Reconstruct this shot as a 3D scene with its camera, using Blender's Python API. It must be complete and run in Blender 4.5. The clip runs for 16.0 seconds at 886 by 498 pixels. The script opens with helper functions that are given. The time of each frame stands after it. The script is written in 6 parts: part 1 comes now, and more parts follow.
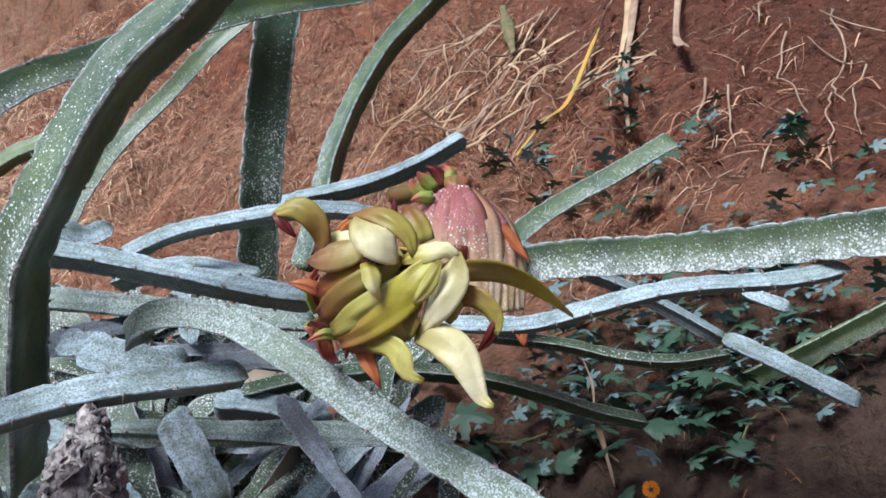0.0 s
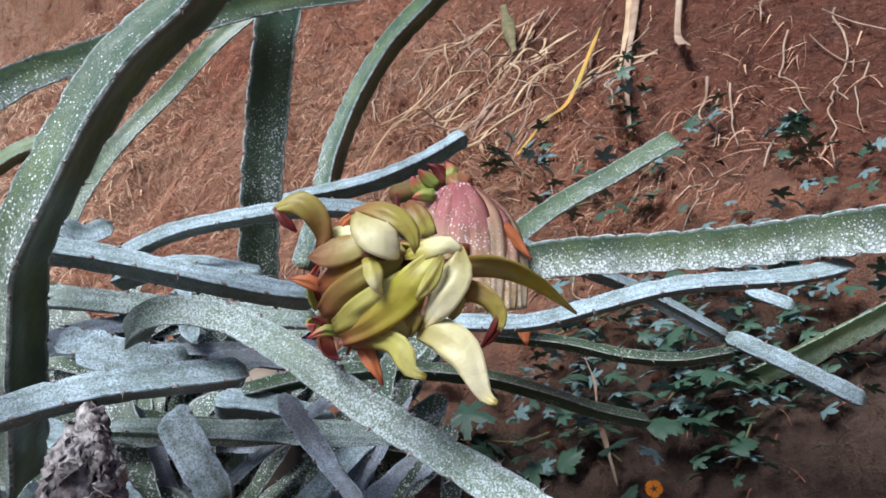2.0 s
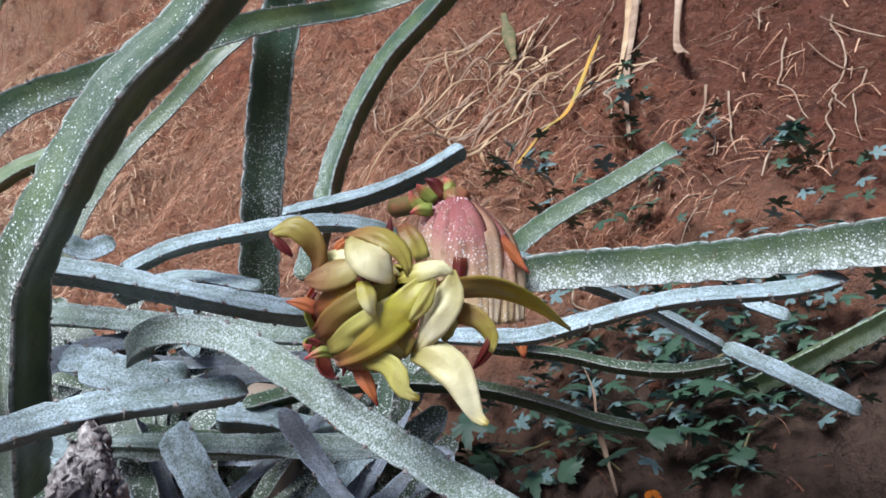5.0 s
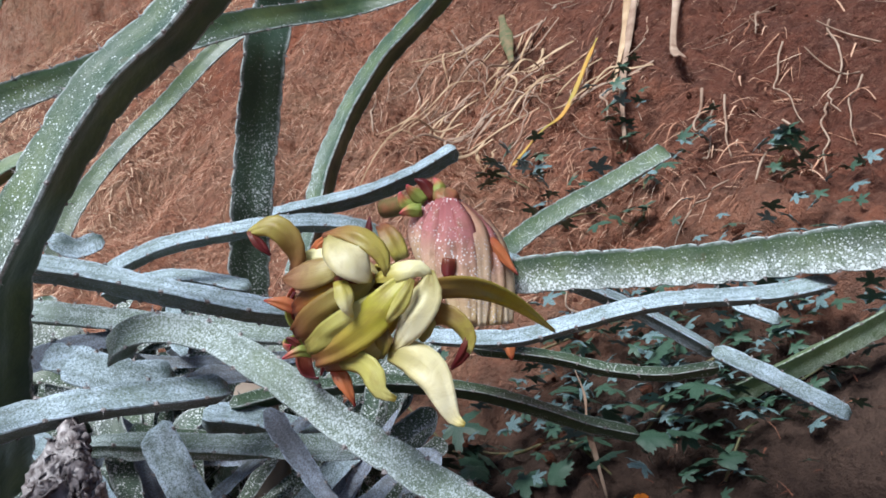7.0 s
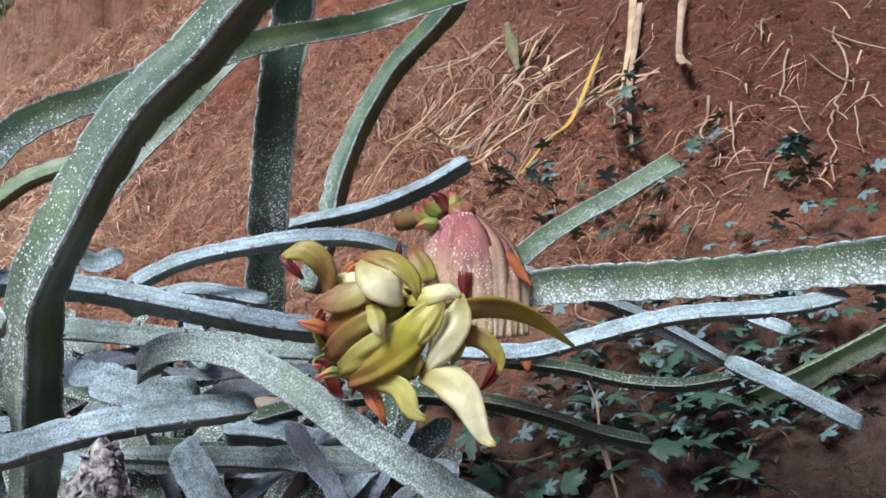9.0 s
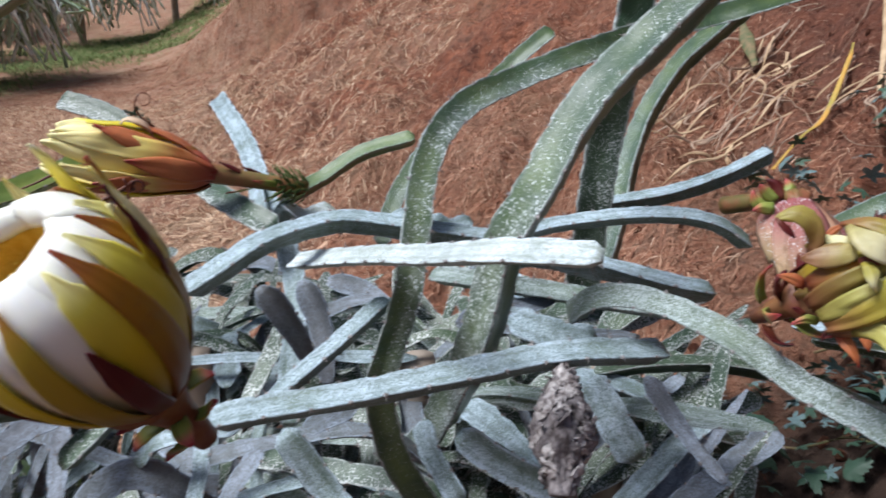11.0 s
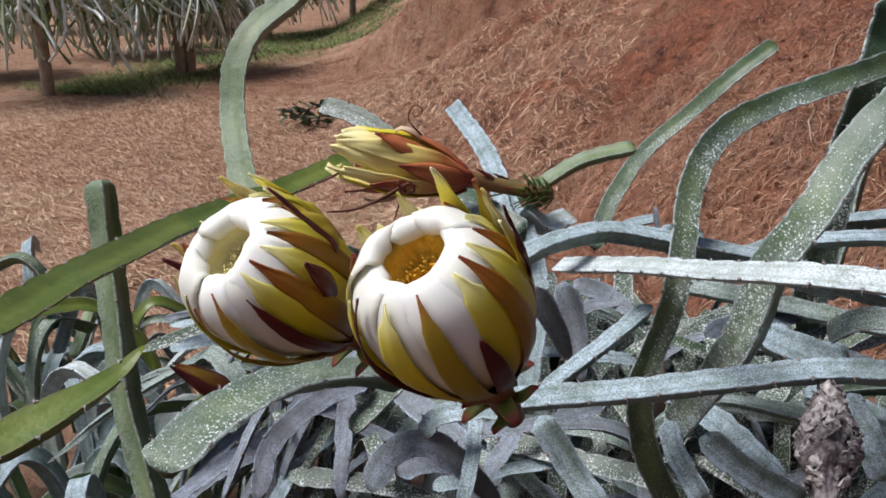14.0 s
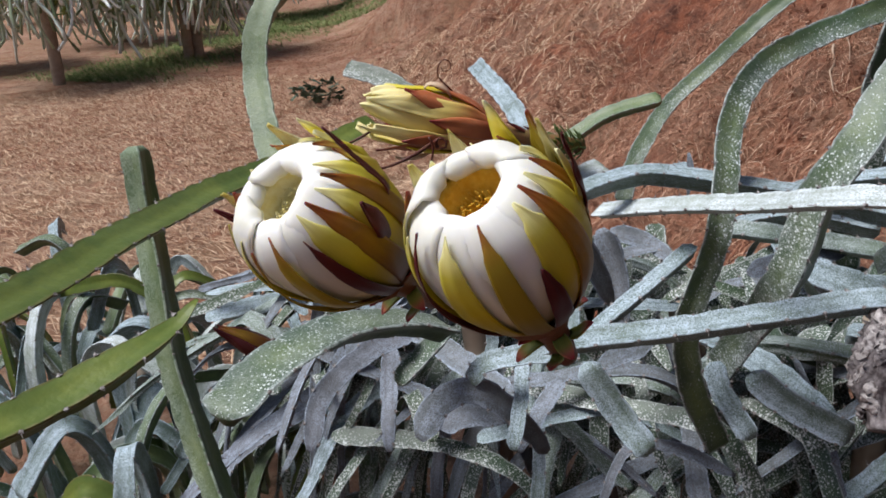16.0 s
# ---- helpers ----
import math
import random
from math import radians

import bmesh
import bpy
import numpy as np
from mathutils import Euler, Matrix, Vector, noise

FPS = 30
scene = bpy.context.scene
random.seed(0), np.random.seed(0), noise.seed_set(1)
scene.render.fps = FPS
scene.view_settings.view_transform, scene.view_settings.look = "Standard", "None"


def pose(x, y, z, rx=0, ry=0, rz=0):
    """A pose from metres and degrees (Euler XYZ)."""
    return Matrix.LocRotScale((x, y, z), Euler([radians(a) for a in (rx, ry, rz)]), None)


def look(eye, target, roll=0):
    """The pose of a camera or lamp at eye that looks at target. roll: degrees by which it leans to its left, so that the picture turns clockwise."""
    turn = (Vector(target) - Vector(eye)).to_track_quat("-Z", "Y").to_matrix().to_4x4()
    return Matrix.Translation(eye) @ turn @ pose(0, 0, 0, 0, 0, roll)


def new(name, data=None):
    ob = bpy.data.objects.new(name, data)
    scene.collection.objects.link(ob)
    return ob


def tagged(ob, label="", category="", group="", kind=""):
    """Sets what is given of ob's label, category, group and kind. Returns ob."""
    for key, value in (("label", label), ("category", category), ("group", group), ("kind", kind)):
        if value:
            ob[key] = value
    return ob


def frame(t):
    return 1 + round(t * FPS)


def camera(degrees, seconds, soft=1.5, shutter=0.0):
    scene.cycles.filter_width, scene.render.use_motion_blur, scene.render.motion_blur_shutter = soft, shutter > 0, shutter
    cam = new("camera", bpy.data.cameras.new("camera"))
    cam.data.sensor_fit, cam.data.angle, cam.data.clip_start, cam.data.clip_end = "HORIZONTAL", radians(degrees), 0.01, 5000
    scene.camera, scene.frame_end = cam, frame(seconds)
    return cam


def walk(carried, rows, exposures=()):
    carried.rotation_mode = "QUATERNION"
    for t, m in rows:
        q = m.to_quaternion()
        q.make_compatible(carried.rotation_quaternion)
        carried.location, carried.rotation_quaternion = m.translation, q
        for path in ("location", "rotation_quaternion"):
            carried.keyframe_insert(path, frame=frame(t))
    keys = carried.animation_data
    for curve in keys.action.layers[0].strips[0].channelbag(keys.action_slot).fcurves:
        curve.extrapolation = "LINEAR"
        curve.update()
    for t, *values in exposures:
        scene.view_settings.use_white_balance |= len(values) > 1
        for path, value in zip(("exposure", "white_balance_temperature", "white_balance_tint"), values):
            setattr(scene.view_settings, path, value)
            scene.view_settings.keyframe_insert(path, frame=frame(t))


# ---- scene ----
cam = camera(57.1, 16.0, soft=1.7, shutter=0.25)
PATH = [
    (0, (0.005, -0.005, 1.309), (0.01, 1.883, 0.65), 0.7),
    (0.5, (-0.001, -0.004, 1.305), (0.005, 1.884, 0.645), 0.7),
    (1, (-0.013, -0.008, 1.307), (-0.01, 1.881, 0.648), 0.5),
    (1.5, (-0.007, -0.003, 1.303), (-0.002, 1.886, 0.647), 0.7),
    (2, (0.004, -0.001, 1.304), (0.007, 1.888, 0.647), 0.6),
    (2.5, (0.006, -0.01, 1.315), (0.006, 1.88, 0.659), 0.4),
    (3, (0.004, -0.001, 1.31), (0.004, 1.888, 0.653), 0.5),
    (3.5, (0.007, -0.006, 1.316), (0.004, 1.884, 0.66), 0.2),
    (4, (0.006, -0.01, 1.318), (-0.001, 1.881, 0.665), -0.1),
    (6.5, (0.022, -0.002, 1.317), (0.017, 1.892, 0.675), 0.6),
    (7, (0.023, -0.005, 1.316), (0.018, 1.889, 0.674), 0.6),
    (7.5, (0.02, -0.006, 1.32), (0.015, 1.889, 0.679), 0.5),
    (8, (0.017, -0.006, 1.315), (0.011, 1.889, 0.675), 0.3),
    (8.2, (0.015, -0.007, 1.318), (0.01, 1.888, 0.679), 0.3),
    (10.3, (-0.08, -0.073, 1.344), (-0.193, 1.822, 0.714), -0.1),
    (10.5, (-0.122, -0.1, 1.345), (-0.317, 1.787, 0.713), -0.3),
    (11, (-0.217, -0.149, 1.34), (-0.603, 1.702, 0.689), 0.1),
    (11.5, (-0.272, -0.209, 1.354), (-0.869, 1.582, 0.694), -0.4),
    (12, (-0.304, -0.246, 1.367), (-0.987, 1.513, 0.705), -0.0),
    (12.5, (-0.306, -0.262, 1.38), (-1.034, 1.479, 0.718), -0.2),
    (13, (-0.304, -0.264, 1.381), (-1.038, 1.474, 0.718), -0.3),
    (13.5, (-0.308, -0.26, 1.377), (-1.041, 1.478, 0.714), -0.3),
    (14, (-0.315, -0.259, 1.38), (-1.048, 1.48, 0.717), -0.2),
    (14.5, (-0.322, -0.253, 1.379), (-1.055, 1.486, 0.716), -0.2),
    (15, (-0.342, -0.255, 1.378), (-1.081, 1.481, 0.716), -0.2),
    (15.5, (-0.346, -0.275, 1.361), (-1.09, 1.449, 0.674), -0.8),
    (16, (-0.339, -0.28, 1.354), (-1.096, 1.426, 0.636), -2.9),
]
walk(cam, [(t, look(eye, target, roll)) for t, eye, target, roll in PATH], [(0, 0.40, 5800, 8), (8, 0.40, 5800, 8), (10.5, 0.38, 5800, 8), (12, 0.07, 6200, 11), (16, 0.07, 6200, 11)])

# ---- light: a grey, overcast sky ----
SUN_UP, SUN_ROUND = 61.0, 244.0
world = bpy.data.worlds.new("overcast_sky")
scene.world = world
world.use_nodes = True
wn = world.node_tree
sky = wn.nodes.new("ShaderNodeTexSky")
sky.sky_type = "NISHITA"
sky.sun_disc = False
sky.sun_elevation = radians(SUN_UP)
sky.sun_rotation = radians(SUN_ROUND)
sky.air_density, sky.dust_density, sky.ozone_density = 1.0, 2.8, 1.0
wn.nodes["Background"].inputs["Strength"].default_value = 0.072
wn.links.new(sky.outputs["Color"], wn.nodes["Background"].inputs["Color"])
sun_data = bpy.data.lights.new("sun", "SUN")
sun_data.energy, sun_data.angle, sun_data.color = 4.2, radians(26), (1.0, 0.965, 0.93)
sun = new("sun", sun_data)
sun.matrix_world = look((0, 0, 0), (0.50, 0.24, -1.0))

# ---- materials ----
def nodes_of(name, rough=0.6, spec=0.4):
    m = bpy.data.materials.new(name)
    m.use_nodes = True
    b = m.node_tree.nodes["Principled BSDF"]
    b.inputs["Roughness"].default_value = rough
    b.inputs["Specular IOR Level"].default_value = spec
    return m, m.node_tree, b


def node(nt, kind, **inputs):
    n = nt.nodes.new(kind)
    for key, value in inputs.items():
        n.inputs[key.replace("_", " ")].default_value = value
    return n


def ramp(nt, source, stops):
    n = nt.nodes.new("ShaderNodeValToRGB")
    e = n.color_ramp.elements
    e[0].position, e[0].color = stops[0][0], (*stops[0][1], 1)
    e[1].position, e[1].color = stops[-1][0], (*stops[-1][1], 1)
    for p, c in stops[1:-1]:
        x = e.new(p)
        x.color = (*c, 1)
    nt.links.new(source, n.inputs["Fac"])
    return n.outputs["Color"]


def grey(nt, source, low, high):
    n = nt.nodes.new("ShaderNodeMapRange")
    n.inputs["From Min"].default_value, n.inputs["From Max"].default_value = low, high
    nt.links.new(source, n.inputs["Value"])
    return n.outputs["Result"]


def mix(nt, fac, a, b, way="MIX"):
    n = nt.nodes.new("ShaderNodeMix")
    n.data_type, n.blend_type = "RGBA", way
    for slot, v in ((0, fac), (6, a), (7, b)):
        if isinstance(v, (float, int)):
            n.inputs[slot].default_value = v
        elif isinstance(v, tuple):
            n.inputs[slot].default_value = (*v, 1)
        else:
            nt.links.new(v, n.inputs[slot])
    return n.outputs[2]


def maths(nt, op, a, b=0.0):
    n = nt.nodes.new("ShaderNodeMath")
    n.operation = op
    for i, v in enumerate((a, b)):
        if isinstance(v, (float, int)):
            n.inputs[i].default_value = v
        else:
            nt.links.new(v, n.inputs[i])
    return n.outputs[0]


def noise_of(nt, scale, detail=3.0, rough=0.55, warp=0.0):
    tc = nt.nodes.new("ShaderNodeTexCoord")
    n = node(nt, "ShaderNodeTexNoise", Scale=scale, Detail=detail, Roughness=rough, Distortion=warp)
    nt.links.new(tc.outputs["Object"], n.inputs["Vector"])
    return n.outputs["Fac"]


def bump(nt, b, height, strength, distance):
    n = node(nt, "ShaderNodeBump", Strength=strength, Distance=distance)
    nt.links.new(height, n.inputs["Height"])
    nt.links.new(n.outputs["Normal"], b.inputs["Normal"])


def attribute(nt, name):
    n = nt.nodes.new("ShaderNodeAttribute")
    n.attribute_name = name
    return n.outputs["Fac"]


# dried spray faces nearly sunward, so its colour also paints lit and dark sides
SPRAY_LIT_SIDE = Vector((-0.45, -0.32, 0.83)).normalized()


def stem_material(name, dark, light, wash, spots, chalk=(0.66, 0.70, 0.69), rough=0.5):
    """A cactus stem: waxy green skin under a chalky spray that ran down it and dried in drops, thickest on the lit side
    so that the colour deepens light and shade; rib, chalk: how near a rib, how much spray.
    """
    m, nt, b = nodes_of(name, rough)
    info = nt.nodes.new("ShaderNodeObjectInfo")
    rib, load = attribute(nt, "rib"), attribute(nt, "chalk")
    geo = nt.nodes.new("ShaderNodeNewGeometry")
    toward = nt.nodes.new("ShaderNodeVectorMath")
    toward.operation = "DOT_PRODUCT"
    toward.inputs[1].default_value = SPRAY_LIT_SIDE
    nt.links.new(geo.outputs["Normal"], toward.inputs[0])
    facing_lit_side = toward.outputs["Value"]
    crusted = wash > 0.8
    # chalk fades on faces turned away, adding painted shade to the real deposit
    load = maths(nt, "MULTIPLY", load, grey(nt, facing_lit_side, -0.55 if crusted else -0.25, 0.35))
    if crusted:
        load = maths(nt, "MAXIMUM", maths(nt, "MAXIMUM", load, 0.36 * wash), maths(nt, "MULTIPLY", grey(nt, facing_lit_side, -0.1, 0.75), 0.85))
    centre = maths(nt, "SUBTRACT", 1.0, rib)
    skin = mix(nt, maths(nt, "MULTIPLY", grey(nt, noise_of(nt, 14, 3), 0.28, 0.66), centre), dark, light)
    skin = mix(nt, maths(nt, "MULTIPLY", info.outputs["Random"], 0.22), skin, (0.12, 0.15, 0.04))
    skin = mix(nt, maths(nt, "MULTIPLY", grey(nt, noise_of(nt, 90, 5, 0.7), 0.45, 0.7), 0.5), skin, dark)
    tc = nt.nodes.new("ShaderNodeTexCoord")
    patch = grey(nt, noise_of(nt, 22, 4, 0.65), 0.28, 0.62)
    cover = None
    for scale, reach in ((600.0, 1.0), (1100.0, 0.8)) if crusted else ((310.0, 0.88), (660.0, 0.72)):
        cells = node(nt, "ShaderNodeTexVoronoi", Scale=scale, Randomness=1.0)
        nt.links.new(tc.outputs["Object"], cells.inputs["Vector"])
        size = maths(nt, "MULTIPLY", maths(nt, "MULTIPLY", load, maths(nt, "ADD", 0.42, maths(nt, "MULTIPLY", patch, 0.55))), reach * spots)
        size = maths(nt, "MULTIPLY", size, grey(nt, cells.outputs["Color"], -0.5, 0.75))
        drop = maths(nt, "MULTIPLY", maths(nt, "SUBTRACT", maths(nt, "ADD", size, 0.04 * spots), cells.outputs["Distance"]), 13.0)
        drop = maths(nt, "MAXIMUM", 0.0, maths(nt, "MINIMUM", drop, 1.0))
        cover = drop if cover is None else maths(nt, "MAXIMUM", cover, maths(nt, "MULTIPLY", drop, 0.8))
    grain = maths(nt, "MULTIPLY", grey(nt, noise_of(nt, 48, 5, 0.72), 0.24, 0.58), grey(nt, noise_of(nt, 560, 3, 0.7), 0.36, 0.58))
    if crusted:
        grain = maths(nt, "MULTIPLY", maths(nt, "ADD", 0.10, maths(nt, "MULTIPLY", grain, 0.90)), maths(nt, "ADD", 0.45, maths(nt, "MULTIPLY", grey(nt, noise_of(nt, 20, 4, 0.6), 0.3, 0.6), 0.55)))
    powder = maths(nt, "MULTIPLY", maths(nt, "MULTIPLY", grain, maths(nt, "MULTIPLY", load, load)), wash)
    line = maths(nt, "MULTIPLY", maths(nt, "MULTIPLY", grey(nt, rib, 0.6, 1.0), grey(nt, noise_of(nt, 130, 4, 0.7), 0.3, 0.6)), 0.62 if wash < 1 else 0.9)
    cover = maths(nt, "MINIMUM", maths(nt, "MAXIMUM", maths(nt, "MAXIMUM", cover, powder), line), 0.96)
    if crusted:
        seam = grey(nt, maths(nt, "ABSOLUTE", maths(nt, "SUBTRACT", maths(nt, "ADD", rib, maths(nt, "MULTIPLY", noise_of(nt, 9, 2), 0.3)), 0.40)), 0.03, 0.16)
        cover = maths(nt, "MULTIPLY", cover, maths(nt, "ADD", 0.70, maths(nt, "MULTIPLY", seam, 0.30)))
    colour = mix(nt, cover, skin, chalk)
    colour = mix(nt, maths(nt, "MULTIPLY", grey(nt, noise_of(nt, 35, 4, 0.7), 0.66, 0.74), 0.4), colour, (0.13, 0.08, 0.05))
    nt.links.new(colour, b.inputs["Base Color"])
    nt.links.new(maths(nt, "ADD", maths(nt, "MULTIPLY", cover, 0.4), rough - 0.1), b.inputs["Roughness"])
    bump(nt, b, maths(nt, "ADD", cover, noise_of(nt, 120, 3)), 0.55, 0.0014)
    return m


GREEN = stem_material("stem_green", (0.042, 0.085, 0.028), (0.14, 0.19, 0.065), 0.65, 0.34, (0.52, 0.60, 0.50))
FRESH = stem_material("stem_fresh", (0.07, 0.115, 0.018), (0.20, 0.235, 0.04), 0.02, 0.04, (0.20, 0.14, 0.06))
# dark-green stems; deep in the tangle this skin also stands in for shade
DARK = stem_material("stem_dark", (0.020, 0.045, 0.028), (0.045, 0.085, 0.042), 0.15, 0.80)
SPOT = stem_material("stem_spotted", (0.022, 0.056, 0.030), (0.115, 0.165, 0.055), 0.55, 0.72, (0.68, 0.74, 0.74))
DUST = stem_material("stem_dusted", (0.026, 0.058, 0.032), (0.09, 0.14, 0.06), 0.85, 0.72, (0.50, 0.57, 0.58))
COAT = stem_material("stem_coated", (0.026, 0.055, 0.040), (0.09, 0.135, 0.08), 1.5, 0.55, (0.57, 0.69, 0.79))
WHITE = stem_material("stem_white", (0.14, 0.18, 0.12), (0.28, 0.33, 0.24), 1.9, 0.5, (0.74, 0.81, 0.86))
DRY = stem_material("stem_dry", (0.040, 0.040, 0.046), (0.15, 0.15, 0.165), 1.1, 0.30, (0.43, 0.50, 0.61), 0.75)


def plain(name, colour, second, scale=40, rough=0.6, relief=0.0, spread=0.0):
    m, nt, b = nodes_of(name, rough)
    c = mix(nt, grey(nt, noise_of(nt, scale, 4, 0.6), 0.35, 0.65), colour, second)
    if spread:
        info = nt.nodes.new("ShaderNodeObjectInfo")
        c = mix(nt, maths(nt, "MULTIPLY", info.outputs["Random"], spread), c, (0.3, 0.28, 0.1))
    nt.links.new(c, b.inputs["Base Color"])
    if relief:
        bump(nt, b, noise_of(nt, scale * 3, 4), relief, 0.002)
    return m


AREOLE = plain("areole", (0.07, 0.05, 0.045), (0.42, 0.40, 0.39), 420, 0.9)


def petal_material(name, stops, rough=0.42, sub=0.25, drops=0.0, veins=0.3, age=0.0):
    """A petal, coloured from its foot (0) to its tip (1), with fine veins along it."""
    m, nt, b = nodes_of(name, rough, 0.25)
    uv = nt.nodes.new("ShaderNodeTexCoord")
    sep = nt.nodes.new("ShaderNodeSeparateXYZ")
    nt.links.new(uv.outputs["UV"], sep.inputs[0])
    along = maths(nt, "ADD", sep.outputs["Y"], maths(nt, "MULTIPLY", maths(nt, "SUBTRACT", noise_of(nt, 25, 3), 0.5), 0.14))
    c = ramp(nt, along, stops)
    stretch = nt.nodes.new("ShaderNodeMapping")
    stretch.inputs["Scale"].default_value = (26, 1.6, 1)
    nt.links.new(uv.outputs["UV"], stretch.inputs["Vector"])
    vein = node(nt, "ShaderNodeTexNoise", Scale=1.0, Detail=3.0)
    nt.links.new(stretch.outputs[0], vein.inputs["Vector"])
    v = grey(nt, vein.outputs["Fac"], 0.35, 0.65)
    c = mix(nt, maths(nt, "MULTIPLY", v, 0.22 * veins), c, (0.35, 0.30, 0.12), "MULTIPLY")
    info = nt.nodes.new("ShaderNodeObjectInfo")
    hsv = node(nt, "ShaderNodeHueSaturation")
    nt.links.new(c, hsv.inputs["Color"])
    nt.links.new(maths(nt, "ADD", 0.85, maths(nt, "MULTIPLY", info.outputs["Random"], 0.3)), hsv.inputs["Value"])
    c = hsv.outputs["Color"]
    if drops:
        tc = nt.nodes.new("ShaderNodeTexCoord")
        vo = node(nt, "ShaderNodeTexVoronoi", Scale=260.0)
        nt.links.new(tc.outputs["Object"], vo.inputs["Vector"])
        d = maths(nt, "MULTIPLY", grey(nt, vo.outputs["Distance"], 0.34, 0.22), grey(nt, noise_of(nt, 30, 3), 0.42, 0.58))
        c = mix(nt, maths(nt, "MULTIPLY", d, drops), c, (0.75, 0.72, 0.7))
    if age:
        worn = maths(nt, "MULTIPLY", grey(nt, noise_of(nt, 55, 5, 0.7, 0.8), 0.48, 0.70), age)
        c = mix(nt, worn, c, (0.15, 0.075, 0.03))
    nt.links.new(c, b.inputs["Base Color"])
    b.inputs["Subsurface Weight"].default_value = sub
    b.inputs["Subsurface Radius"].default_value = (0.006, 0.005, 0.003)
    b.inputs["Subsurface Scale"].default_value = 1.0
    bump(nt, b, vein.outputs["Fac"], 0.14, 0.001)
    return m


P_WHITE = petal_material("petal_white", [(0.0, (0.50, 0.42, 0.12)), (0.28, (0.76, 0.70, 0.40)), (0.5, (0.84, 0.80, 0.62)), (0.68, (0.88, 0.85, 0.72)), (1.0, (0.89, 0.865, 0.76))], 0.5, 0.45, 0, 0.1)
P_GOLD = petal_material("tepal_gold", [(0.0, (0.12, 0.03, 0.018)), (0.16, (0.22, 0.10, 0.015)), (0.36, (0.40, 0.29, 0.012)), (0.62, (0.56, 0.45, 0.016)), (0.84, (0.66, 0.57, 0.07)), (1.0, (0.78, 0.73, 0.38))])
P_OLIVE = petal_material("tepal_olive", [(0.0, (0.13, 0.035, 0.02)), (0.2, (0.22, 0.12, 0.016)), (0.45, (0.31, 0.225, 0.014)), (0.85, (0.36, 0.27, 0.022)), (0.95, (0.30, 0.13, 0.03)), (1.0, (0.20, 0.04, 0.02))])
P_OLIVEGREEN = petal_material("tepal_olive_green", [(0.0, (0.24, 0.10, 0.045)), (0.25, (0.29, 0.21, 0.04)), (0.6, (0.32, 0.29, 0.03)), (1.0, (0.46, 0.43, 0.12))], veins=0.9, age=0.40)
P_RUST = petal_material("tepal_rust", [(0.0, (0.09, 0.02, 0.012)), (0.3, (0.16, 0.06, 0.010)), (0.6, (0.27, 0.15, 0.010)), (0.85, (0.27, 0.11, 0.012)), (1.0, (0.16, 0.025, 0.015))], age=0.30)
P_MAROON = petal_material("bract_maroon", [(0.0, (0.12, 0.035, 0.018)), (0.4, (0.09, 0.014, 0.012)), (1.0, (0.075, 0.008, 0.012))], 0.4, 0.1)
P_SCALE = petal_material("scale_green_red", [(0.0, (0.15, 0.20, 0.04)), (0.5, (0.24, 0.26, 0.06)), (0.75, (0.40, 0.14, 0.08)), (1.0, (0.30, 0.02, 0.05))])
P_CREAM = petal_material("petal_cream", [(0.0, (0.30, 0.25, 0.04)), (0.3, (0.44, 0.39, 0.10)), (0.6, (0.66, 0.61, 0.33)), (0.85, (0.68, 0.63, 0.36)), (1.0, (0.48, 0.40, 0.10))], age=0.25)
P_WILT = petal_material("tepal_wilted", [(0.0, (0.16, 0.05, 0.03)), (0.25, (0.22, 0.13, 0.04)), (0.55, (0.25, 0.20, 0.045)), (0.85, (0.32, 0.28, 0.06)), (1.0, (0.42, 0.37, 0.14))], veins=0.9, age=0.50)
P_TAN = petal_material("tepal_tan", [(0.0, (0.20, 0.08, 0.05)), (0.35, (0.27, 0.16, 0.075)), (0.7, (0.32, 0.26, 0.09)), (1.0, (0.44, 0.38, 0.16))], veins=0.9, age=0.60)
P_PALE = petal_material("petal_pale_cream", [(0.0, (0.32, 0.27, 0.08)), (0.3, (0.48, 0.43, 0.22)), (0.75, (0.60, 0.55, 0.36)), (0.93, (0.56, 0.49, 0.22)), (1.0, (0.50, 0.40, 0.08))], age=0.28)
P_LIME = petal_material("petal_lime", [(0.0, (0.26, 0.22, 0.05)), (0.5, (0.40, 0.37, 0.10)), (0.9, (0.50, 0.46, 0.16)), (1.0, (0.48, 0.40, 0.06))], veins=0.9, age=0.35)
P_PINK = petal_material("petal_pink", [(0.0, (0.26, 0.07, 0.075)), (0.35, (0.40, 0.16, 0.155)), (0.6, (0.50, 0.31, 0.22)), (1.0, (0.54, 0.41, 0.22))], 0.65, 0.1, 1.0, age=0.60)
P_BUD = petal_material("tepal_yellow", [(0.0, (0.30, 0.05, 0.03)), (0.25, (0.48, 0.18, 0.06)), (0.45, (0.66, 0.50, 0.14)), (1.0, (0.80, 0.72, 0.36))])
P_ORANGE = petal_material("tepal_red_orange", [(0.0, (0.28, 0.03, 0.025)), (0.45, (0.46, 0.15, 0.06)), (0.8, (0.42, 0.13, 0.05)), (1.0, (0.22, 0.02, 0.03))], age=0.30)
P_BLUSH = petal_material("petal_bleached", [(0.0, (0.30, 0.12, 0.08)), (0.4, (0.50, 0.33, 0.22)), (1.0, (0.62, 0.50, 0.34))], 0.6, 0.15, 0.6, age=0.50)
TUBE = plain("flower_tube", (0.16, 0.05, 0.03), (0.22, 0.10, 0.04), 60, 0.5, 0.3)
TUBE_GREEN = plain("flower_tube_green", (0.13, 0.12, 0.03), (0.28, 0.10, 0.05), 30, 0.5, 0.3)
